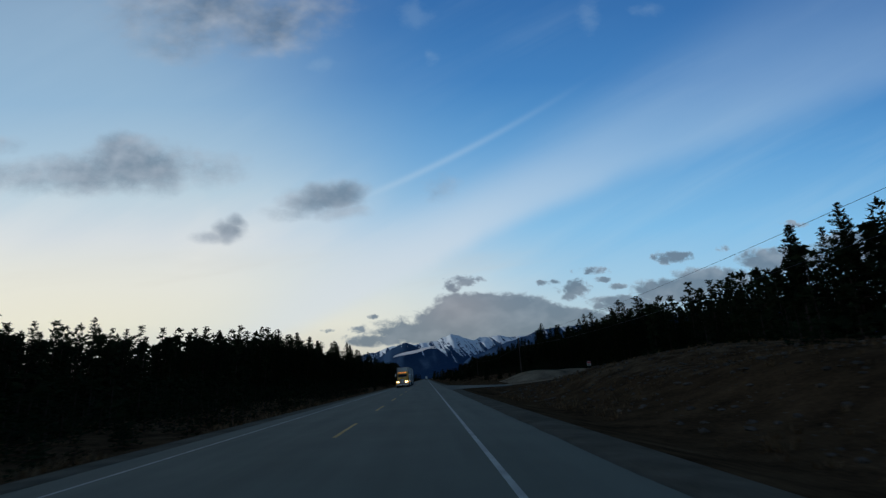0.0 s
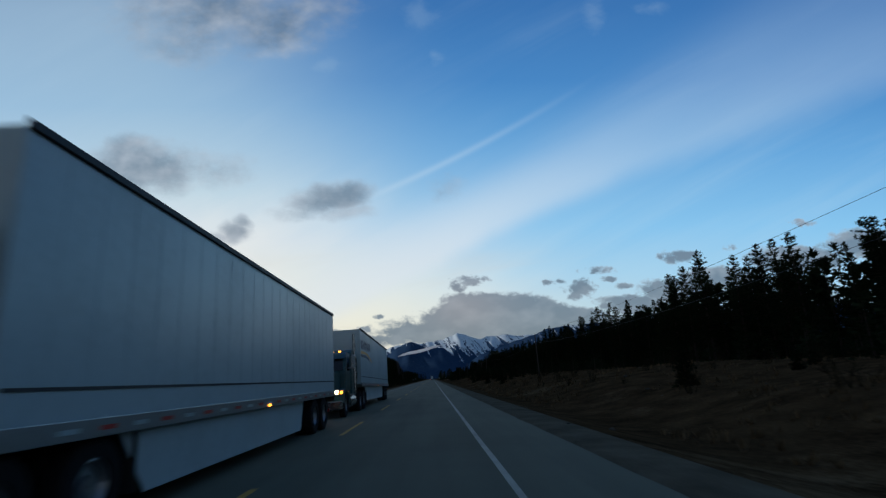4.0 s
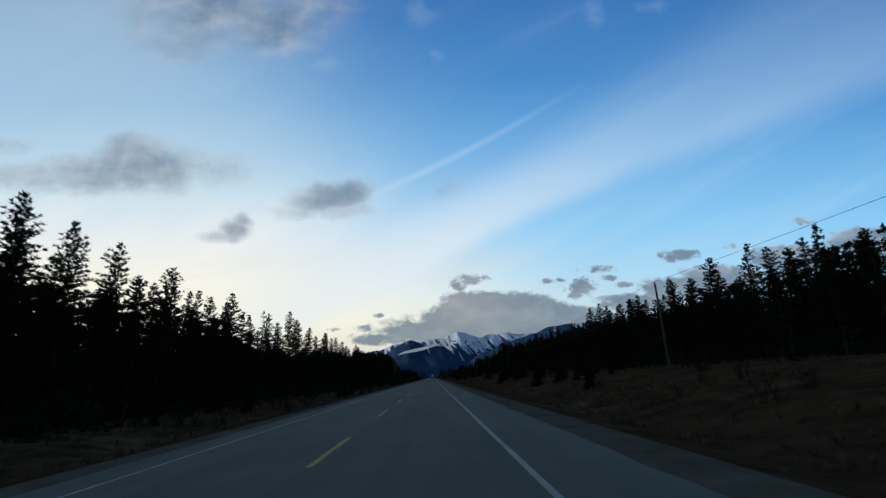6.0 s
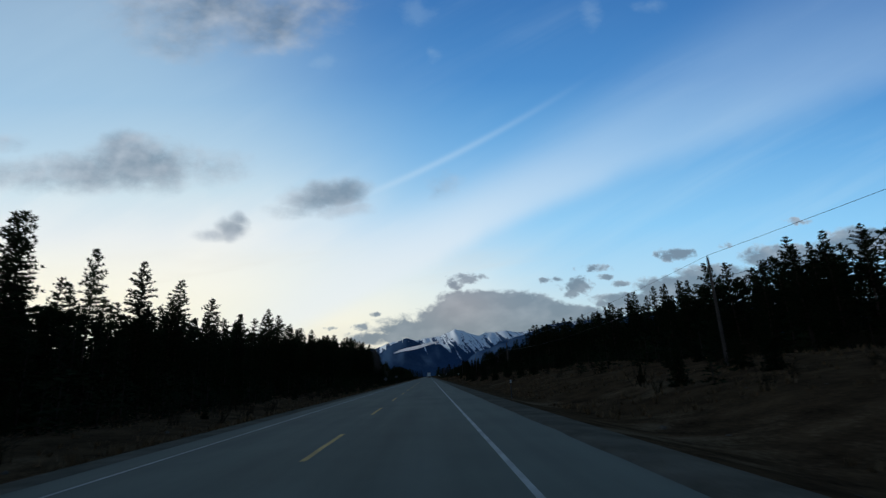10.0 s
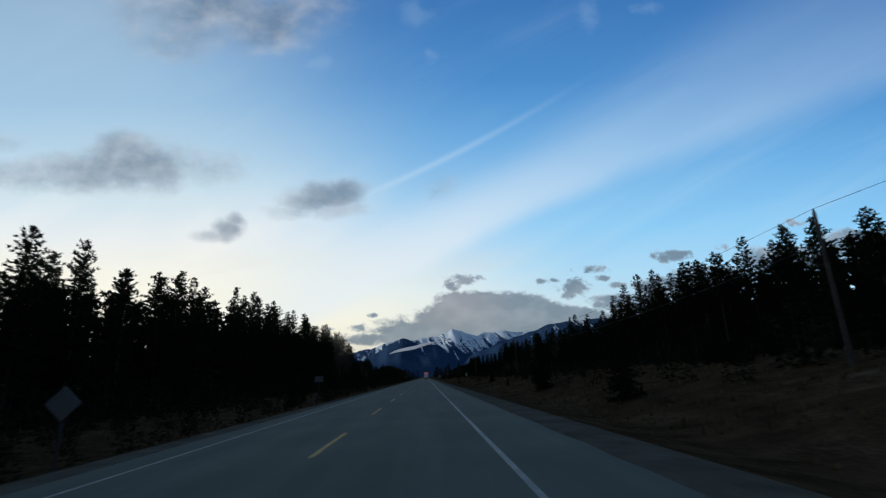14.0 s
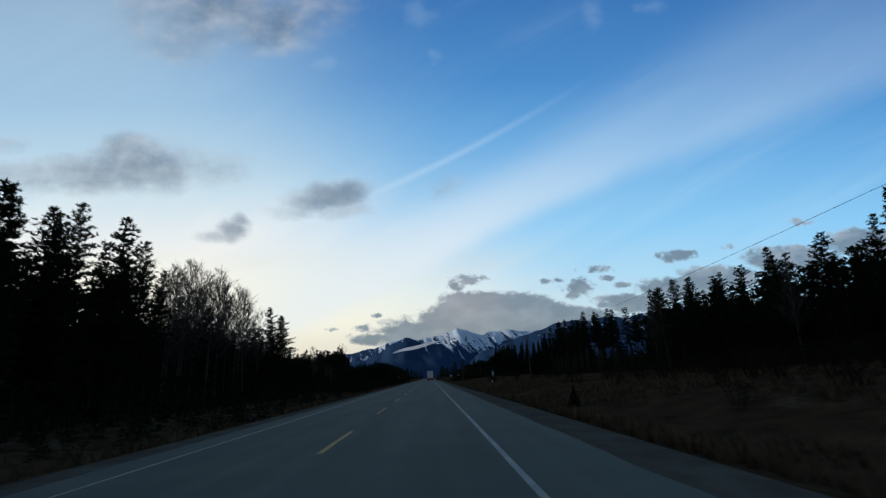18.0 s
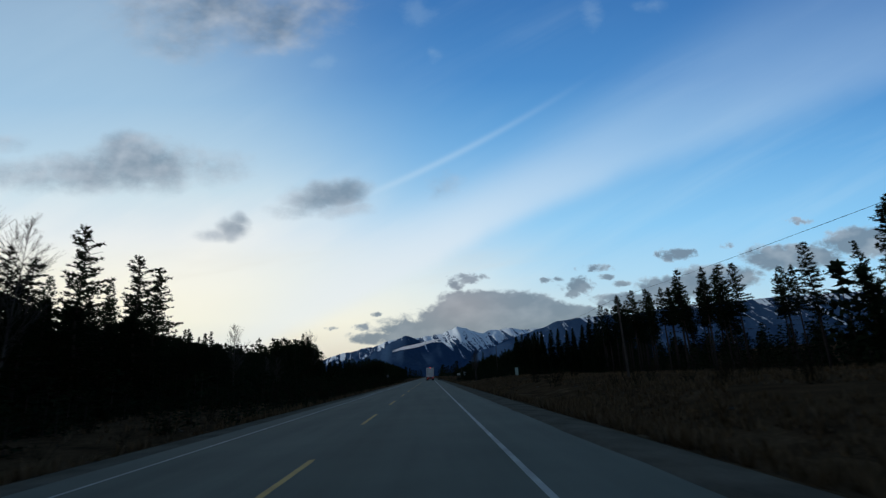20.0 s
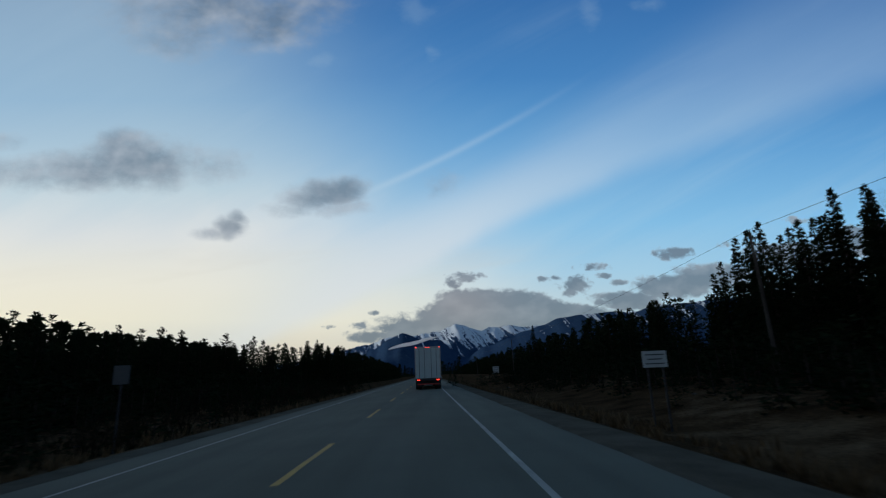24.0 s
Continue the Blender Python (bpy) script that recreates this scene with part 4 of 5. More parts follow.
def wheel(truck, x, y, z0, dual=False):
    side = 1 if x > 0 else -1
    w = part("wheel", None, truck)
    w.location = (x, y, z0 + R_TYRE)
    for i in range(2 if dual else 1):
        t = part("tyre", TYRE_ME, w)
        t.location.x = -side * 0.31 * i
    rim = part("rim", RIM_ME, w)
    rim.rotation_euler.z = math.pi if side > 0 else 0.0


def prism(name, profile, x0, x1, mat, parent, bevel=0.03, label="", taper=1.0):
    """A side outline of (y, z) points, drawn out from x0 to x1."""
    bm = bmesh.new()
    mid = (x0 + x1) / 2
    a = [bm.verts.new((x0, y, z)) for y, z in profile]
    b = [bm.verts.new((x1, y, z)) for y, z in profile]
    bm.faces.new(a[::-1])
    bm.faces.new(b)
    n = len(profile)
    for i in range(n):
        bm.faces.new((a[i], a[(i + 1) % n], b[(i + 1) % n], b[i]))
    if taper != 1.0:
        y0, y1 = min(p[0] for p in profile), max(p[0] for p in profile)
        for v in bm.verts:
            v.co.x = mid + (v.co.x - mid) * (taper + (1 - taper) * (v.co.y - y0) / (y1 - y0))
    bmesh.ops.recalc_face_normals(bm, faces=bm.faces)
    if bevel:
        bmesh.ops.bevel(bm, geom=list(bm.edges), offset=bevel, segments=2, affect="EDGES")
    return part(name, bm_mesh(name, bm, mat), parent, label)


TRAILER_NAMES = {"trailer_body", "top_rail", "bottom_rail", "belt_strip", "side_skirt", "reflector", "panel_seam", "side_marker"}


def trailer_parts(truck, y0, length, tall, w=1.3, writing=False, lit=True, nose=0.0):
    """A box trailer from y0 back, under the given thing."""
    floor_z, y1 = 1.02, y0 + length
    box("trailer_body", -w, w, y0, y1, floor_z + 0.12, tall - 0.05, M_TRAILER, truck, 0.02, "white ribbed box trailer body")
    for x in (-w, w):
        s = 1 if x > 0 else -1
        box("top_rail", x - 0.03 + s * 0.012, x + 0.03 + s * 0.012, y0, y1, tall - 0.09, tall + 0.0, M_BLACK, truck, 0.008, "black top rail")
        box("bottom_rail", x - 0.03 + s * 0.012, x + 0.03 + s * 0.012, y0, y1, floor_z, floor_z + 0.2, M_ALU, truck, 0.008)
        box("belt_strip", x + s * 0.004 - 0.006, x + s * 0.004 + 0.006, y0 + 0.1, y1 - 0.1, floor_z + 0.50, floor_z + 0.535, M_BLACK, truck)
        prism("side_skirt", [(y0 + 2.6, 0.25), (y1 - 4.4, 0.25), (y1 - 4.1, floor_z - 0.004), (y0 + 2.0, floor_z - 0.004)], x - s * 0.10 - 0.015, x - s * 0.10 + 0.015, M_TRAILER, truck, 0.006, "white side skirt panel")
        k = 0
        yy = y0 + 0.8
        while yy < y1 - 0.6:
            box("reflector", x + s * 0.043, x + s * 0.047, yy, yy + 0.28, floor_z + 0.07, floor_z + 0.12, M_REDTAPE if k % 2 else M_TRAILER, truck)
            yy += 0.62
            k += 1
        for yy in [y0 + 0.61 * i for i in range(1, int(length / 0.61) + 1)]:
            box("panel_seam", x + s * 0.001, x + s * 0.004, yy - 0.012, yy + 0.012, floor_z + 0.55, tall - 0.14, M_TRAILER, truck)
        box("side_marker", x + s * 0.045, x + s * 0.06, y0 + length * 0.48, y0 + length * 0.48 + 0.14, floor_z + 0.02, floor_z + 0.07, M_AMBER, truck)
        for yy in (y1 - 2.9, y1 - 1.6):
            wheel(truck, x - s * 0.16, yy, 0.0, True)
        box("mud_flap", min(x - s * 0.05, x - s * 0.65), max(x - s * 0.05, x - s * 0.65), y1 - 0.98, y1 - 0.96, 0.28, 0.95, M_BLACK, truck)
        # rear frame posts and lamps
        box("rear_post", min(x, x - s * 0.1), max(x, x - s * 0.1), y1, y1 + 0.05, floor_z, tall, M_ALU, truck, 0.008)
        for i in range(2):
            tx = x - s * (0.24 + 0.17 * i)
            tube("tail_light", (tx, y1 + 0.02, 0.93), (tx, y1 + 0.075, 0.93), 0.062, M_TAIL if lit else M_REDTAPE, truck, 0.055)
        box("rear_marker", min(x - s * 0.05, x - s * 0.2), max(x - s * 0.05, x - s * 0.2), y1 + 0.05, y1 + 0.07, tall - 0.09, tall - 0.04, M_TAIL, truck)
    box("suspension", -0.5, 0.5, y1 - 3.4, y1 - 1.1, 0.45, floor_z, M_BLACK, truck, 0.02)
    for yy in (y1 - 2.9, y1 - 1.6):
        tube("axle", (-w + 0.1, yy, R_TYRE), (w - 0.1, yy, R_TYRE), 0.07, M_BLACK, truck)
    for x in (-0.65, 0.65):
        box("landing_leg", x - 0.06, x + 0.06, y0 + 2.6, y0 + 2.74, 0.4, floor_z, M_BLACK, truck, 0.01)
    box("rear_sill", -w, w, y1, y1 + 0.06, floor_z - 0.18, floor_z + 0.06, M_BLACK, truck, 0.01)
    box("rear_header", -w + 0.1, w - 0.1, y1, y1 + 0.045, tall - 0.14, tall, M_ALU, truck, 0.008)
    for x in (-0.16, 0.0, 0.16):
        box("rear_marker", x - 0.05, x + 0.05, y1 + 0.045, y1 + 0.065, tall - 0.10, tall - 0.05, M_TAIL, truck)
    for x0, x1 in ((-w + 0.11, -0.01), (0.01, w - 0.11)):
        door = box("rear_door", x0, x1, y1, y1 + 0.035, floor_z + 0.07, tall - 0.15, M_TRAILER, truck, 0.01, "white trailer door")
        for x in (x0 + (x1 - x0) * 0.28, x0 + (x1 - x0) * 0.72):
            tube("lock_rod", (x, y1 + 0.06, floor_z + 0.1), (x, y1 + 0.06, tall - 0.2), 0.02, M_BLACK, door, None, 8)
        for zz in (1.5, 2.3, 3.1, 3.8):
            if zz < tall - 0.2:
                hx = x0 if x0 < 0 and x0 < -1 else x1
                box("hinge", hx - 0.07, hx + 0.07, y1 + 0.036, y1 + 0.06, zz - 0.03, zz + 0.03, M_ALU, door)
    # under-run guard
    box("guard_bar", -1.1, 1.1, y1 - 0.05, y1 + 0.03, 0.48, 0.58, M_REDTAPE, truck, 0.01)
    for x in (-0.6, 0.6):
        box("guard_post", x - 0.05, x + 0.05, y1 - 0.05, y1 + 0.02, 0.58, floor_z - 0.18, M_BLACK, truck)
    # a trailer that rides high at the nose
    for ob in list(truck.children):
        if nose and ob.data and ob.name.split(".")[0] in TRAILER_NAMES:
            for v in ob.data.vertices:
                v.co.z += nose * (y1 - v.co.y)
    if writing:
        # faded lettering stands as plain blocks, over a swoosh
        x = w + 0.004
        for i in range(7):
            verts, faces = [], []
            for k in range(20):
                c, q = math.cos(6.28319 * k / 20), math.sin(6.28319 * k / 20)
                for r in (1.0, 0.4):
                    verts.append((x, y0 + 0.45 + 0.62 * i + 0.26 * c * r, 3.50 + 0.27 * q * r))
                    verts.append((x + 0.004, y0 + 0.45 + 0.62 * i + 0.26 * c * r, 3.50 + 0.27 * q * r))
            for k in range(20):
                a, n = 4 * k, 4 * ((k + 1) % 20)
                faces += [(a + 1, n + 1, n + 3, a + 3), (a, n, n + 1, a + 1), (a + 2, a + 3, n + 3, n + 2)]
            part("lettering", mesh_from("lettering", verts, faces, M_NAVY), truck, "dark blue lettering worn to plain rings")
        prism("swoosh", [(y0 + 0.2, 2.98), (y0 + 2.2, 3.0), (y0 + 3.6, 2.86), (y0 + 4.9, 2.6), (y0 + 4.9, 2.74), (y0 + 3.6, 3.02), (y0 + 2.4, 3.14), (y0 + 0.2, 3.16)], x, x + 0.004, M_ORANGE, truck, 0.0, "orange stripe")
        prism("swoosh", [(y0 + 0.2, 2.80), (y0 + 2.2, 2.82), (y0 + 4.0, 2.66), (y0 + 3.4, 2.86), (y0 + 2.2, 2.96), (y0 + 0.2, 2.95)], x, x + 0.004, M_NAVY, truck, 0.0, "dark blue stripe")


def tractor_parts(truck, paint):
    """A long-nosed tractor, nose at y = 0, facing -y."""
    box("chassis", -0.45, 0.45, 0.5, 7.6, 0.62, 0.92, M_BLACK, truck, 0.02)
    prism("hood", [(0.25, 0.95), (0.22, 1.75), (0.5, 1.9), (1.95, 2.02), (1.95, 0.95)], -0.78, 0.78, paint, truck, 0.06, "", 0.82)
    grille = box("grille", -0.42, 0.42, 0.10, 0.26, 0.78, 1.66, M_CHROME, truck, 0.04, "chrome grille")
    for i in range(9):
        x = -0.40 + 0.1 * i
        box("grille_bar", x - 0.018, x + 0.018, 0.075, 0.1, 0.82, 1.68, M_BLACK, grille)
    box("bumper", -1.2, 1.2, -0.12, 0.12, 0.38, 0.74, M_CHROME, truck, 0.05, "chrome bumper")
    for k in (-0.55, 0.1):
        box("plate", k, k + 0.36, -0.135, -0.122, 0.46, 0.62, M_SIGNWHITE, truck)
    for s in (-1, 1):
        lamp = box("headlight", min(s * 0.62, s * 1.02), max(s * 0.62, s * 1.02), 0.12, 0.42, 0.98, 1.2, M_CHROME, truck, 0.04)
        box("lens", min(s * 0.66, s * 0.98), max(s * 0.66, s * 0.98), 0.095, 0.118, 1.01, 1.17, M_HEAD, lamp, 0.02)
        box("turn_light", min(s * 1.06, s * 1.16), max(s * 1.06, s * 1.16), 0.2, 0.36, 1.02, 1.14, M_AMBER, truck, 0.02)
        prism("fender", [(0.2, 0.62), (0.25, 1.0), (0.6, 1.22), (1.3, 1.22), (1.75, 0.95), (1.85, 0.55), (1.72, 0.55), (1.55, 0.95), (1.2, 1.1), (0.75, 1.1), (0.45, 0.9), (0.38, 0.62)], min(s * 0.72, s * 1.22), max(s * 0.72, s * 1.22), paint, truck, 0.015)
        wheel(truck, s * 1.06, 1.0, 0.0)
        tube("fuel_tank", (s * 0.92, 2.35, 0.62), (s * 0.92, 3.9, 0.62), 0.31, M_CHROME, truck, None, 20)
        box("step", min(s * 0.8, s * 1.2), max(s * 0.8, s * 1.2), 2.5, 3.2, 0.88, 0.93, M_ALU, truck, 0.01)
        tube("exhaust_stack", (s * 1.12, 4.2, 0.95), (s * 1.12, 4.2, 3.95), 0.075, M_CHROME, truck)
        tube("heat_shield", (s * 1.12, 4.2, 1.5), (s * 1.12, 4.2, 2.7), 0.12, M_CHROME, truck)
        box("mirror", min(s * 1.28, s * 1.5), max(s * 1.28, s * 1.5), 2.0, 2.1, 2.1, 2.75, M_CHROME, truck, 0.03)
        tube("mirror_arm", (s * 1.0, 2.2, 2.7), (s * 1.38, 2.06, 2.7), 0.018, M_CHROME, truck, None, 8)
        tube("mirror_arm", (s * 1.0, 2.2, 2.15), (s * 1.38, 2.06, 2.15), 0.018, M_CHROME, truck, None, 8)
        box("cab_light", min(s * 1.0, s * 1.03), max(s * 1.0, s * 1.03), 2.4, 2.7, 1.02, 1.07, M_AMBER, truck)
        for yy in (5.5, 6.85):
            wheel(truck, s * 1.06, yy, 0.0, True)
        tube("drive_axle", (s * 0.2, 5.5, R_TYRE), (s * 0.95, 5.5, R_TYRE), 0.09, M_BLACK, truck)
        box("mud_flap", min(s * 0.7, s * 1.25), max(s * 0.7, s * 1.25), 7.5, 7.52, 0.3, 1.0, M_BLACK, truck)
    cab = prism("cab", [(1.95, 0.85), (1.95, 2.0), (2.2, 2.78), (2.45, 2.92), (3.35, 2.92), (3.35, 0.85)], -1.02, 1.02, paint, truck, 0.05)
    prism("windshield", [(1.93, 2.06), (2.16, 2.72), (2.20, 2.70), (1.99, 2.06)], -0.9, 0.9, M_GLASS, cab, 0.0, "dark windshield")
    for s in (-1, 1):
        prism("side_window", [(2.35, 2.05), (2.45, 2.68), (3.15, 2.68), (3.2, 2.05)], min(s * 1.018, s * 1.03), max(s * 1.018, s * 1.03), M_GLASS, cab, 0.0, "dark side window")
    prism("sun_visor", [(1.95, 2.62), (2.22, 2.86), (2.28, 2.82), (2.12, 2.62)], -1.0, 1.0, paint, truck, 0.008)
    for i in range(5):
        x = -0.7 + 0.35 * i
        box("roof_light", x - 0.06, x + 0.06, 2.26, 2.36, 2.93, 3.0, M_AMBER, truck, 0.02)
    prism("sleeper", [(3.37, 0.85), (3.37, 2.95), (3.6, 3.1), (4.95, 3.1), (4.95, 0.85)], -1.08, 1.08, paint, truck, 0.05)
    box("fifth_wheel", -0.5, 0.5, 5.6, 6.6, 0.92, 1.02, M_BLACK, truck, 0.03)


# oncoming trucks in the other lane
green = thing("semi_truck", "dark teal semi truck with a white box trailer on the highway", "truck", "trucks")
tractor_parts(green, M_TEAL)
trailer_parts(green, 5.25, 16.15, 4.14, 1.3, True, True, 0.014)
green.matrix_basis = pose(-4.48, 123.6, crown(-4.48), 0, -2.2, 0)
yellow = thing("semi_truck", "yellow semi truck with lit headlights and a white trailer", "truck", "trucks")
tractor_parts(yellow, M_YPAINT)
trailer_parts(yellow, 5.25, 14.6, 4.05, 1.28)
yellow.matrix_basis = pose(-4.3, 100.6, crown(-4.3), 0, -2.2, 0)
lead = thing("semi_trailer_truck", "white box trailer seen from behind with red lamps lit", "truck", "trucks")
tractor_parts(lead, M_TEAL)
trailer_parts(lead, 5.25, 16.15, 4.2, 1.3)
lead.matrix_basis = pose(0.25, 677.5 + 21.45, 0.0, 0, 0, 180)


# ---- poles and wires ----
POLES = [-78, 12, 103, 195, 288, 378.2, 466, 560, 655, 745, 835]
WIRE_Z = 8.8


def wire_mesh(a, b, sag, r=0.012):
    """One hanging wire, a thin square tube."""
    a, b = Vector(a), Vector(b)
    verts, faces = [], []
    for i in range(17):
        f = i / 16
        p = a.lerp(b, f) - Vector((0, 0, sag * 4 * f * (1 - f)))
        verts += [p + Vector((r, 0, 0)), p + Vector((0, 0, r)), p - Vector((r, 0, 0)), p - Vector((0, 0, r))]
        if i:
            k = 4 * i
            faces += [(k - 4 + s, k - 4 + (s + 1) % 4, k + (s + 1) % 4, k + s) for s in range(4)]
    return mesh_from("wire", verts, faces, M_BLACK)


tips = []
for i, y in enumerate(POLES):
    x = 20.6 + 0.5 * math.sin(i * 2.1)
    z = land(x, y)
    lean = Vector((-0.018 + 0.012 * math.sin(i * 1.7), 0.01 * math.cos(i), 1))
    tall = WIRE_Z - z + 0.2 * math.sin(i * 3.3) + 0.35
    pole = thing("utility_pole", "weathered wooden utility pole beside the highway", "utility pole", "utility poles", at=Matrix.Translation((x, y, z - 0.3)))
    verts, faces = [], []
    for k in range(6):
        stick(verts, faces, lean * (tall * k / 6), lean * (tall * (k + 1) / 6), 0.14 - 0.010 * k, 0.14 - 0.010 * (k + 1), 9)
    verts.append(lean * tall)
    faces += [(len(verts) - 10 + k, len(verts) - 10 + (k + 1) % 9, len(verts) - 1) for k in range(9)]
    part("post", mesh_from("post", verts, faces, M_POLE), pole)
    tube("insulator", lean * tall, lean * tall + Vector((0, 0, 0.18)), 0.05, M_BLACK, pole, 0.035, 8)
    top = Vector((x, y, z - 0.3)) + lean * (tall + 0.18)
    low = Vector((x, y, z - 0.3)) + lean * (tall - 1.6) + Vector((0.16, 0, 0))
    tube("bracket", low - Vector((x + 0.12, y, z - 0.3)), low - Vector((x - 0.06, y, z - 0.3)), 0.03, M_BLACK, pole, None, 6)
    tips.append((top, low))
for (a, al), (b, bl) in zip(tips, tips[1:]):
    tagged(part("power_wire", wire_mesh(a, b, 0.9)), "thin dark power wire between wooden poles", "wire", "wires")
    if a.y < 400:
        tagged(part("power_wire", wire_mesh(al, bl, 1.1)), "thin dark lower wire between wooden poles", "wire", "wires")


# ---- signs ----
def bars_on(sign, x0, x1, z0, z1, y, rows, mat):
    """Writing too small to read: plain bars."""
    step = (z1 - z0) / rows
    for i in range(rows):
        zz = z1 - step * (i + 0.5)
        w = (x1 - x0) * (0.92 - 0.2 * (i % 2))
        m = (x0 + x1) / 2
        box("writing_bar", m - w / 2, m + w / 2, y - 0.006, y - 0.002, zz - step * 0.13, zz + step * 0.13, mat, sign)


def post_sign(name, label, x, y, w, h, z_mid, face, bars=0, bar_mat=None, turn=0.0, diamond=False, posts=1):
    z = land(x, y)
    sign = thing(name, label, "sign", "road signs", at=pose(x, y, z, 0, 0, turn))
    zm = z_mid - z
    if diamond:
        r = w * 0.707
        bm = bmesh.new()
        box_into(bm, -w / 2, w / 2, -0.012, 0.012, -w / 2, w / 2, 0.0)
        bmesh.ops.rotate(bm, verts=bm.verts, cent=(0, 0, 0), matrix=Matrix.Rotation(math.pi / 4, 3, "Y"))
        bmesh.ops.translate(bm, verts=bm.verts, vec=(0, 0, zm))
        part("panel", bm_mesh("panel", bm, face), sign)
        top = zm + r * 0.8
    else:
        box("panel", -w / 2, w / 2, -0.012, 0.012, zm - h / 2, zm + h / 2, face, sign, 0.004)
        top = zm + h * 0.4
        if bars:
            bars_on(sign, -w / 2 + 0.06, w / 2 - 0.06, zm - h / 2 + 0.05, zm + h / 2 - 0.05, -0.012, bars, bar_mat)
    for i in range(posts):
        px = 0 if posts == 1 else (-w * 0.32, w * 0.32)[i]
        box("post", px - 0.03, px + 0.03, 0.014, 0.07, -0.3, top, M_BLACK, sign, 0.006)
    return sign


post_sign("warning_sign", "grey back of a diamond road sign on a wooden post", -9.6, 369.8, 0.66, 0.66, 1.15, M_SIGNBACK, diamond=True, turn=4)
post_sign("road_sign", "grey back of a rectangular road sign on a post", -9.2, 400.5, 0.75, 0.5, 1.65, M_SIGNBACK)
post_sign("direction_sign", "tall pale green road sign with white writing bars", 23.2, 640.3, 0.8, 2.0, 1.7, M_SIGNGREEN, 3, M_SIGNWHITE)
post_sign("road_sign", "back of a pale road sign at the roadside", -11.4, 646.5, 0.6, 0.7, 1.9, M_SIGNBACK)
post_sign("information_sign", "small white rectangular sign with dark writing bars", 8.0, 644.0, 0.85, 0.55, 1.65, M_SIGNWHITE, 3, M_SIGNBACK, posts=2)
post_sign("private_road_sign", "white sign with a red band on a leaning post", 29.3, 87.5, 0.66, 0.75, 2.9, M_SIGNWHITE, 0, None, -12)
box_sign = bpy.data.objects[[o.name for o in bpy.data.objects if o.name.startswith("private_road_sign")][0]]
zz = 2.9 - land(29.3, 87.5)
box("red_band", -0.28, 0.28, -0.02, -0.014, zz + 0.02, zz + 0.3, M_SIGNRED, box_sign)
box("writing_bar", -0.2, 0.2, -0.018, -0.014, zz - 0.2, zz - 0.12, M_BLACK, box_sign)
post_sign("road_sign", "white road sign far along the highway", 17.0, 750.0, 1.5, 1.6, 1.9, M_SIGNWHITE, 3, M_SIGNBACK)
for y in (290, 505):
    post_sign("delineator", "slim roadside marker post with a white sheet", 6.2, y, 0.1, 0.2, 0.85, M_SIGNWHITE)

# culvert under the side track
culvert = thing("culvert_pipe", "rusty corrugated culvert pipe under the gravel side track", "pipe", at=pose(8.7, 65.3, -0.62, 0, 0, 6))
ring = []
for k in range(14):
    ring += [(0.06 * k, 0.24 + 0.018 * (k % 2))]
verts, faces = [], []
rings = ring + [(dx, r - 0.03) for dx, r in ring[::-1]]
for dx, r in rings:
    verts += [(math.cos(6.28319 * s / 20) * r, dx, math.sin(6.28319 * s / 20) * r + 0.3) for s in range(20)]
for j in range(len(rings)):
    n = (j + 1) % len(rings)
    faces += [(j * 20 + s, j * 20 + (s + 1) % 20, n * 20 + (s + 1) % 20, n * 20 + s) for s in range(20)]
part("pipe", mesh_from("pipe", verts, faces, plain("rusty_steel", (0.10, 0.06, 0.04), 0.8, 0.3, 0.5, 3.0)), culvert)

# ---- ground cover ----
def joined(name, verts, faces, mat, label, category):
    return tagged(part(name, mesh_from(name, verts, faces, mat)), label, category, kind="stuff")


def rubble():
    rng = random.Random(21)
    bm = bmesh.new()
    bmesh.ops.create_icosphere(bm, subdivisions=1, radius=1.0)
    shapes = []
    for k in range(5):
        pts = [v.co * (1 + 0.35 * noise.noise(v.co * 1.7 + Vector((k * 9, 0, 0)))) for v in bm.verts]
        shapes.append(pts)
    tris = [[v.index for v in f.verts] for f in bm.faces]
    bm.free()
    verts, faces = [], []

    def drop(x, y, r):
        k = len(verts)
        q = Euler((rng.random() * 6, rng.random() * 6, rng.random() * 6)).to_matrix()
        s = Vector((r * rng.uniform(0.7, 1.3), r * rng.uniform(0.7, 1.3), r * rng.uniform(0.4, 0.8)))
        z = land(x, y)
        for p in rng.choice(shapes):
            c = q @ p
            verts.append((x + c.x * s.x, y + c.y * s.y, z + c.z * s.z + r * 0.12))
        faces.extend([[k + i for i in t] for t in tris])

    for _ in range(2600):
        y = rng.uniform(-12, 64)
        drop(rng.uniform(9.5, 27), y, 0.03 + 0.17 * rng.random() ** 3)
    for _ in range(900):
        side = rng.choice((-1, 1))
        x = rng.uniform(PAVE_R + 1.0, 30) if side > 0 else -rng.uniform(-PAVE_L + 1.0, 22)
        drop(x, rng.uniform(95, 720), 0.03 + 0.16 * rng.random() ** 4)
    joined("rubble", verts, faces, M_ROCK, "broken grey rocks strewn over the cut bank and verges", "rocks")


rubble()


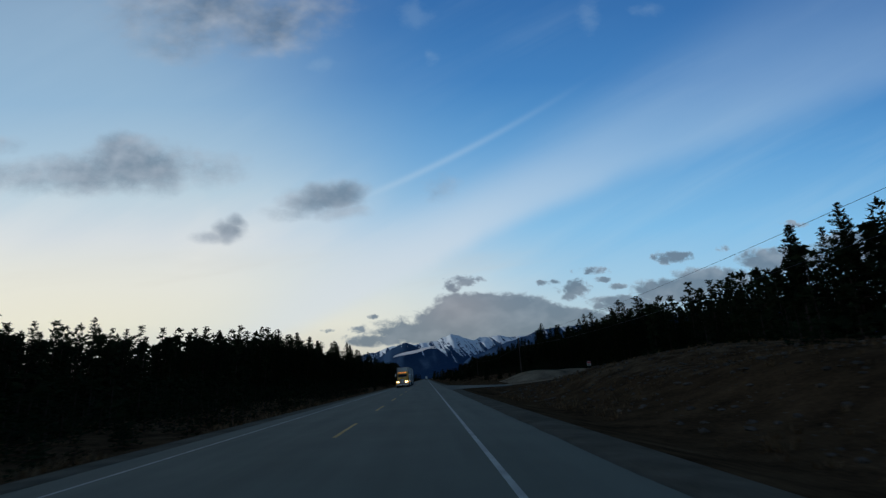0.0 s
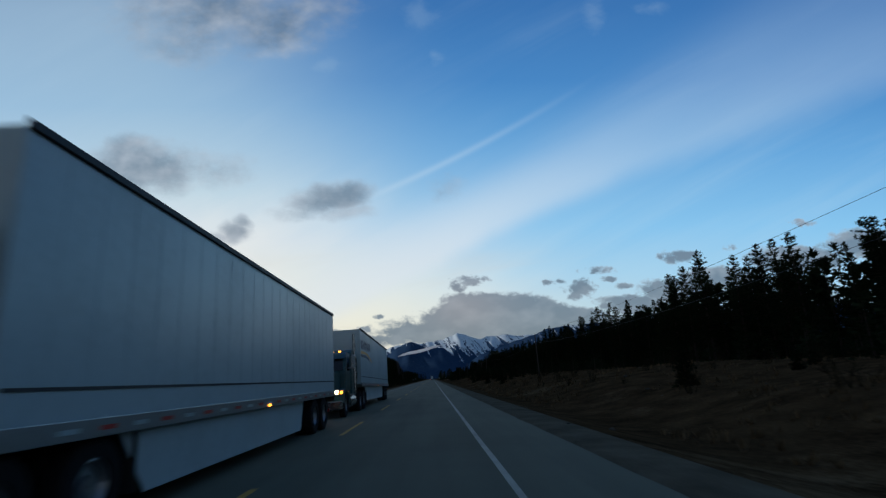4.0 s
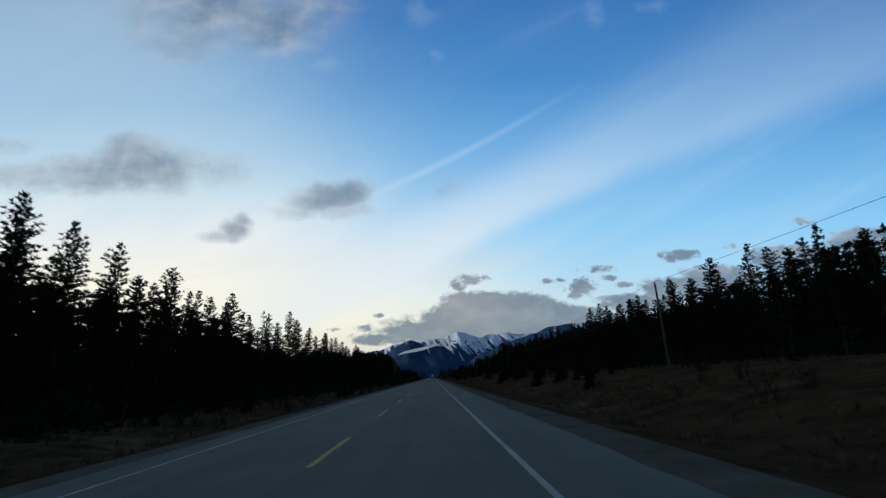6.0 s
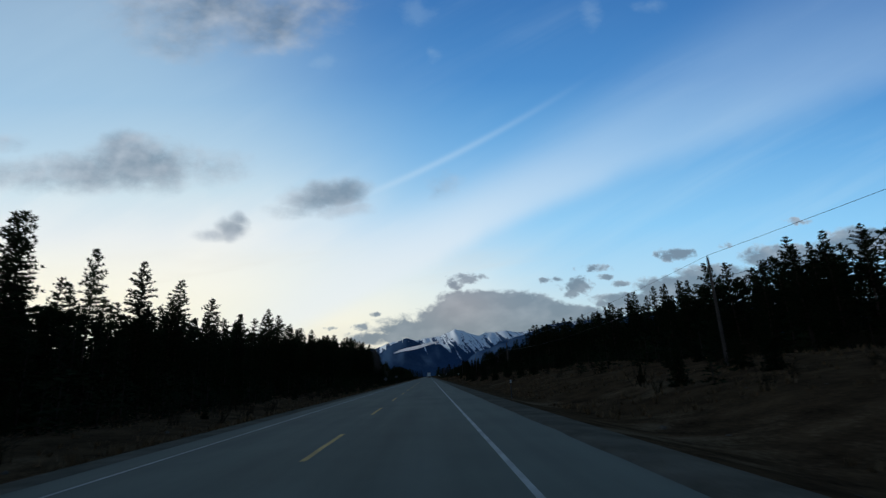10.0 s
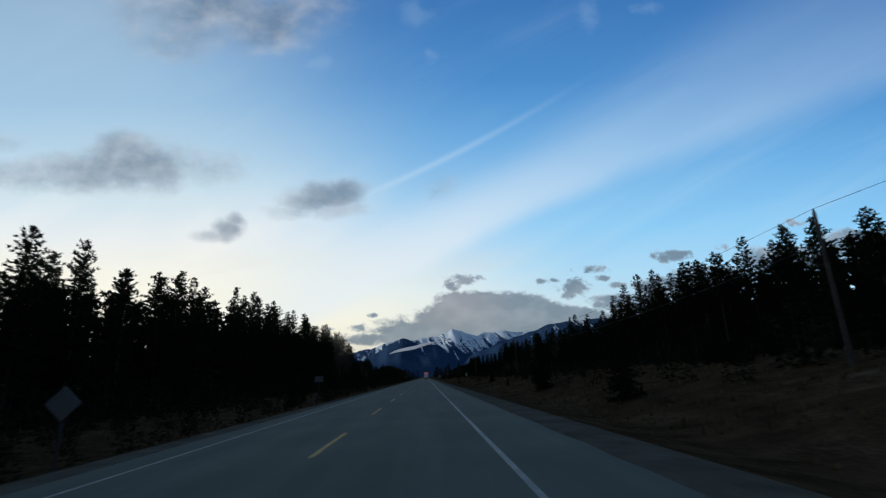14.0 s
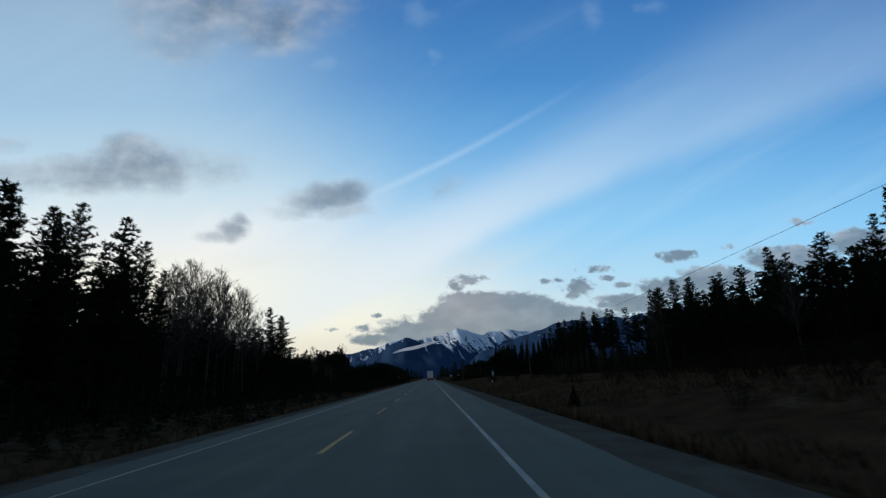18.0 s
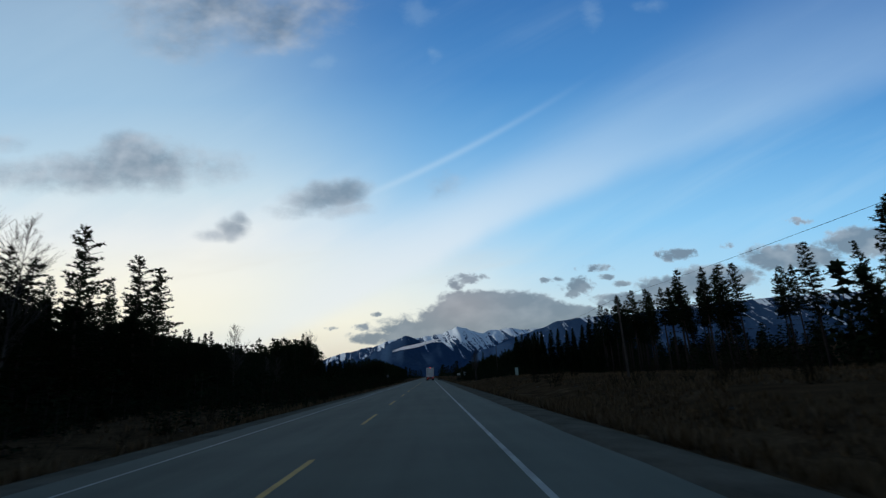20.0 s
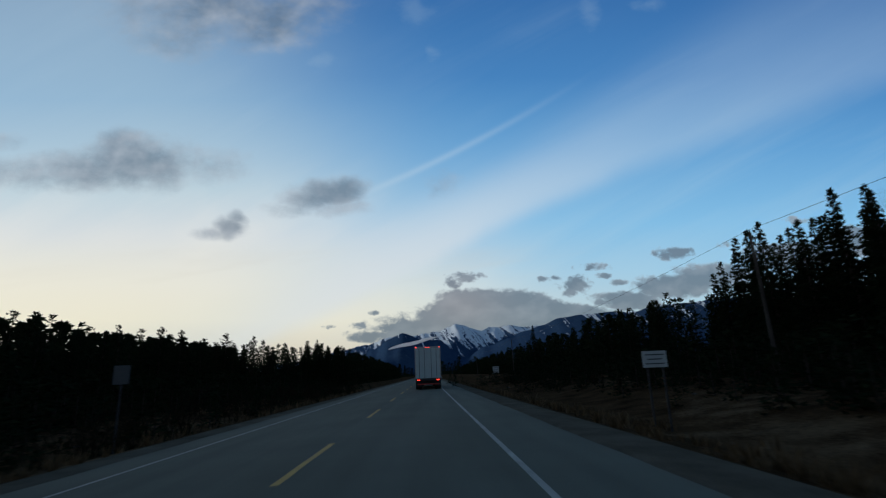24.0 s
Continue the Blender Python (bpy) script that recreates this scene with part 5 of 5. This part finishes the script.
def grass():
    rng = random.Random(22)
    verts, faces = [], []
    for n in range(44000):
        y = rng.uniform(-10, 700) if n < 30000 else rng.uniform(440, 636)
        if rng.random() < 0.62 or n >= 30000:
            x = PAVE_R + (5.0 if y < 440 else 1.7) + 29 * rng.random() ** 1.5
            if 58 < y < 104 or y > 630 and x > 9:
                continue
        else:
            x = PAVE_L - 1.3 - 20 * rng.random() ** 1.6
        if noise.noise(Vector((x * 0.13, y * 0.09, 3))) < -0.12:
            continue
        z, tall = land(x, y) - 0.03, rng.uniform(0.10, 0.42) * (1.3 if y > 440 else 1.0)
        for _ in range(7):
            w = rng.random() * 6.28
            d = Vector((math.cos(w), math.sin(w), 0))
            s = Vector((-d.y, d.x, 0)) * rng.uniform(0.02, 0.05)
            a = Vector((x, y, z)) + d * rng.uniform(0, 0.12)
            b = a + d * tall * rng.uniform(0.15, 0.6) + Vector((0, 0, tall * rng.uniform(0.7, 1.1)))
            k = len(verts)
            verts += [a - s, a + s, b]
            faces.append((k, k + 1, k + 2))
    joined("dry_grass", verts, faces, M_GRASS, "clumps of dry brown roadside grass", "grass")


grass()


def brush():
    """Leafless low brush along the ditches and the foot of the wood."""
    rng = random.Random(23)
    verts, faces = [], []

    def bush(x, y, size):
        z = land(x, y) - 0.05
        for _ in range(13):
            w = rng.random() * 6.28
            a = Vector((x + rng.gauss(0, 0.15 * size), y + rng.gauss(0, 0.15 * size), z))
            b = a + Vector((math.cos(w) * 0.35, math.sin(w) * 0.35, rng.uniform(0.6, 1.0))) * size * rng.uniform(0.5, 1.0)
            stick(verts, faces, a, b, 0.014 * size, 0.006, 3)
            for _ in range(3):
                c = a.lerp(b, rng.uniform(0.4, 1.0))
                stick(verts, faces, c, c + Vector((rng.gauss(0, 0.3), rng.gauss(0, 0.3), rng.uniform(0.1, 0.5))) * size * 0.6, 0.008 * size, 0.004, 3)

    for _ in range(900):
        y = rng.uniform(95, 700)
        if rng.random() < 0.5:
            x = -rng.uniform(13, 29)
        else:
            x = rng.uniform(13, 40)
        bush(x, y, rng.uniform(0.7, 2.0))
    for _ in range(330):
        y = rng.uniform(560, 700)
        bush(-rng.uniform(10, 34), y, rng.uniform(1.2, 2.8))
    for _ in range(160):
        bush(rng.uniform(16, 30), rng.uniform(430, 500), rng.uniform(1.2, 2.6))
    joined("brush", verts, faces, M_SHRUB, "bare grey brush in the ditches", "brush")


brush()

# young conifers scattered over the verges
young = random.Random(24)
for _ in range(64):
    side = 1 if young.random() < 0.66 else -1
    y = young.uniform(110, 470)
    x = young.uniform(11, 36) if side > 0 else -young.uniform(12, 26)
    plant("sapling", x, y, young.uniform(0.9, 3.2))
# bushy clumps of them on the open slope
for k in range(16):
    cx, cy = young.uniform(15, 33), young.uniform(206, 330) if k < 9 else young.uniform(330, 450)
    for _ in range(young.randint(2, 4)):
        plant("sapling", cx + young.gauss(0, 1.3), cy + young.gauss(0, 1.6), young.uniform(1.4, 3.6))
for x, y, h in ((8.9, 487.5, 1.3), (13.0, 214.0, 2.4), (16.0, 226.0, 3.0), (-16.0, 197.0, 2.6), (12.0, 240.0, 2.0), (22.0, 470.0, 2.6), (17.0, 261.0, 3.4), (16.0, 262.6, 2.6), (14.0, 249.0, 2.9), (22.0, 257.0, 2.7),
                (25.0, 256.0, 2.2), (20.0, 285.0, 2.4), (15.0, 283.0, 2.6), (15.5, 212.0, 2.8), (24.0, 216.0, 3.0)):
    plant("sapling", x, y, h)

# paved mouth of the side track
verts, faces = [], []
for i in range(15):
    x = PAVE_R - 0.15 + 9.0 * i / 14
    lo, hi = 60.5 + 9.0 * (1 - (1 - i / 14) ** 2.2), 103 - 21 * (i / 14) ** 0.7
    for j in range(13):
        y = lo + (hi - lo) * j / 12
        verts.append((x, y, max(0.0, land(x, y)) + 0.012))
    if i:
        faces += [((i - 1) * 13 + j, (i - 1) * 13 + j + 1, i * 13 + j + 1, i * 13 + j) for j in range(12)]
part("side_apron", mesh_from("side_apron", verts, faces, M_PATCHED), road, "patched dark asphalt mouth of a gravel side track")
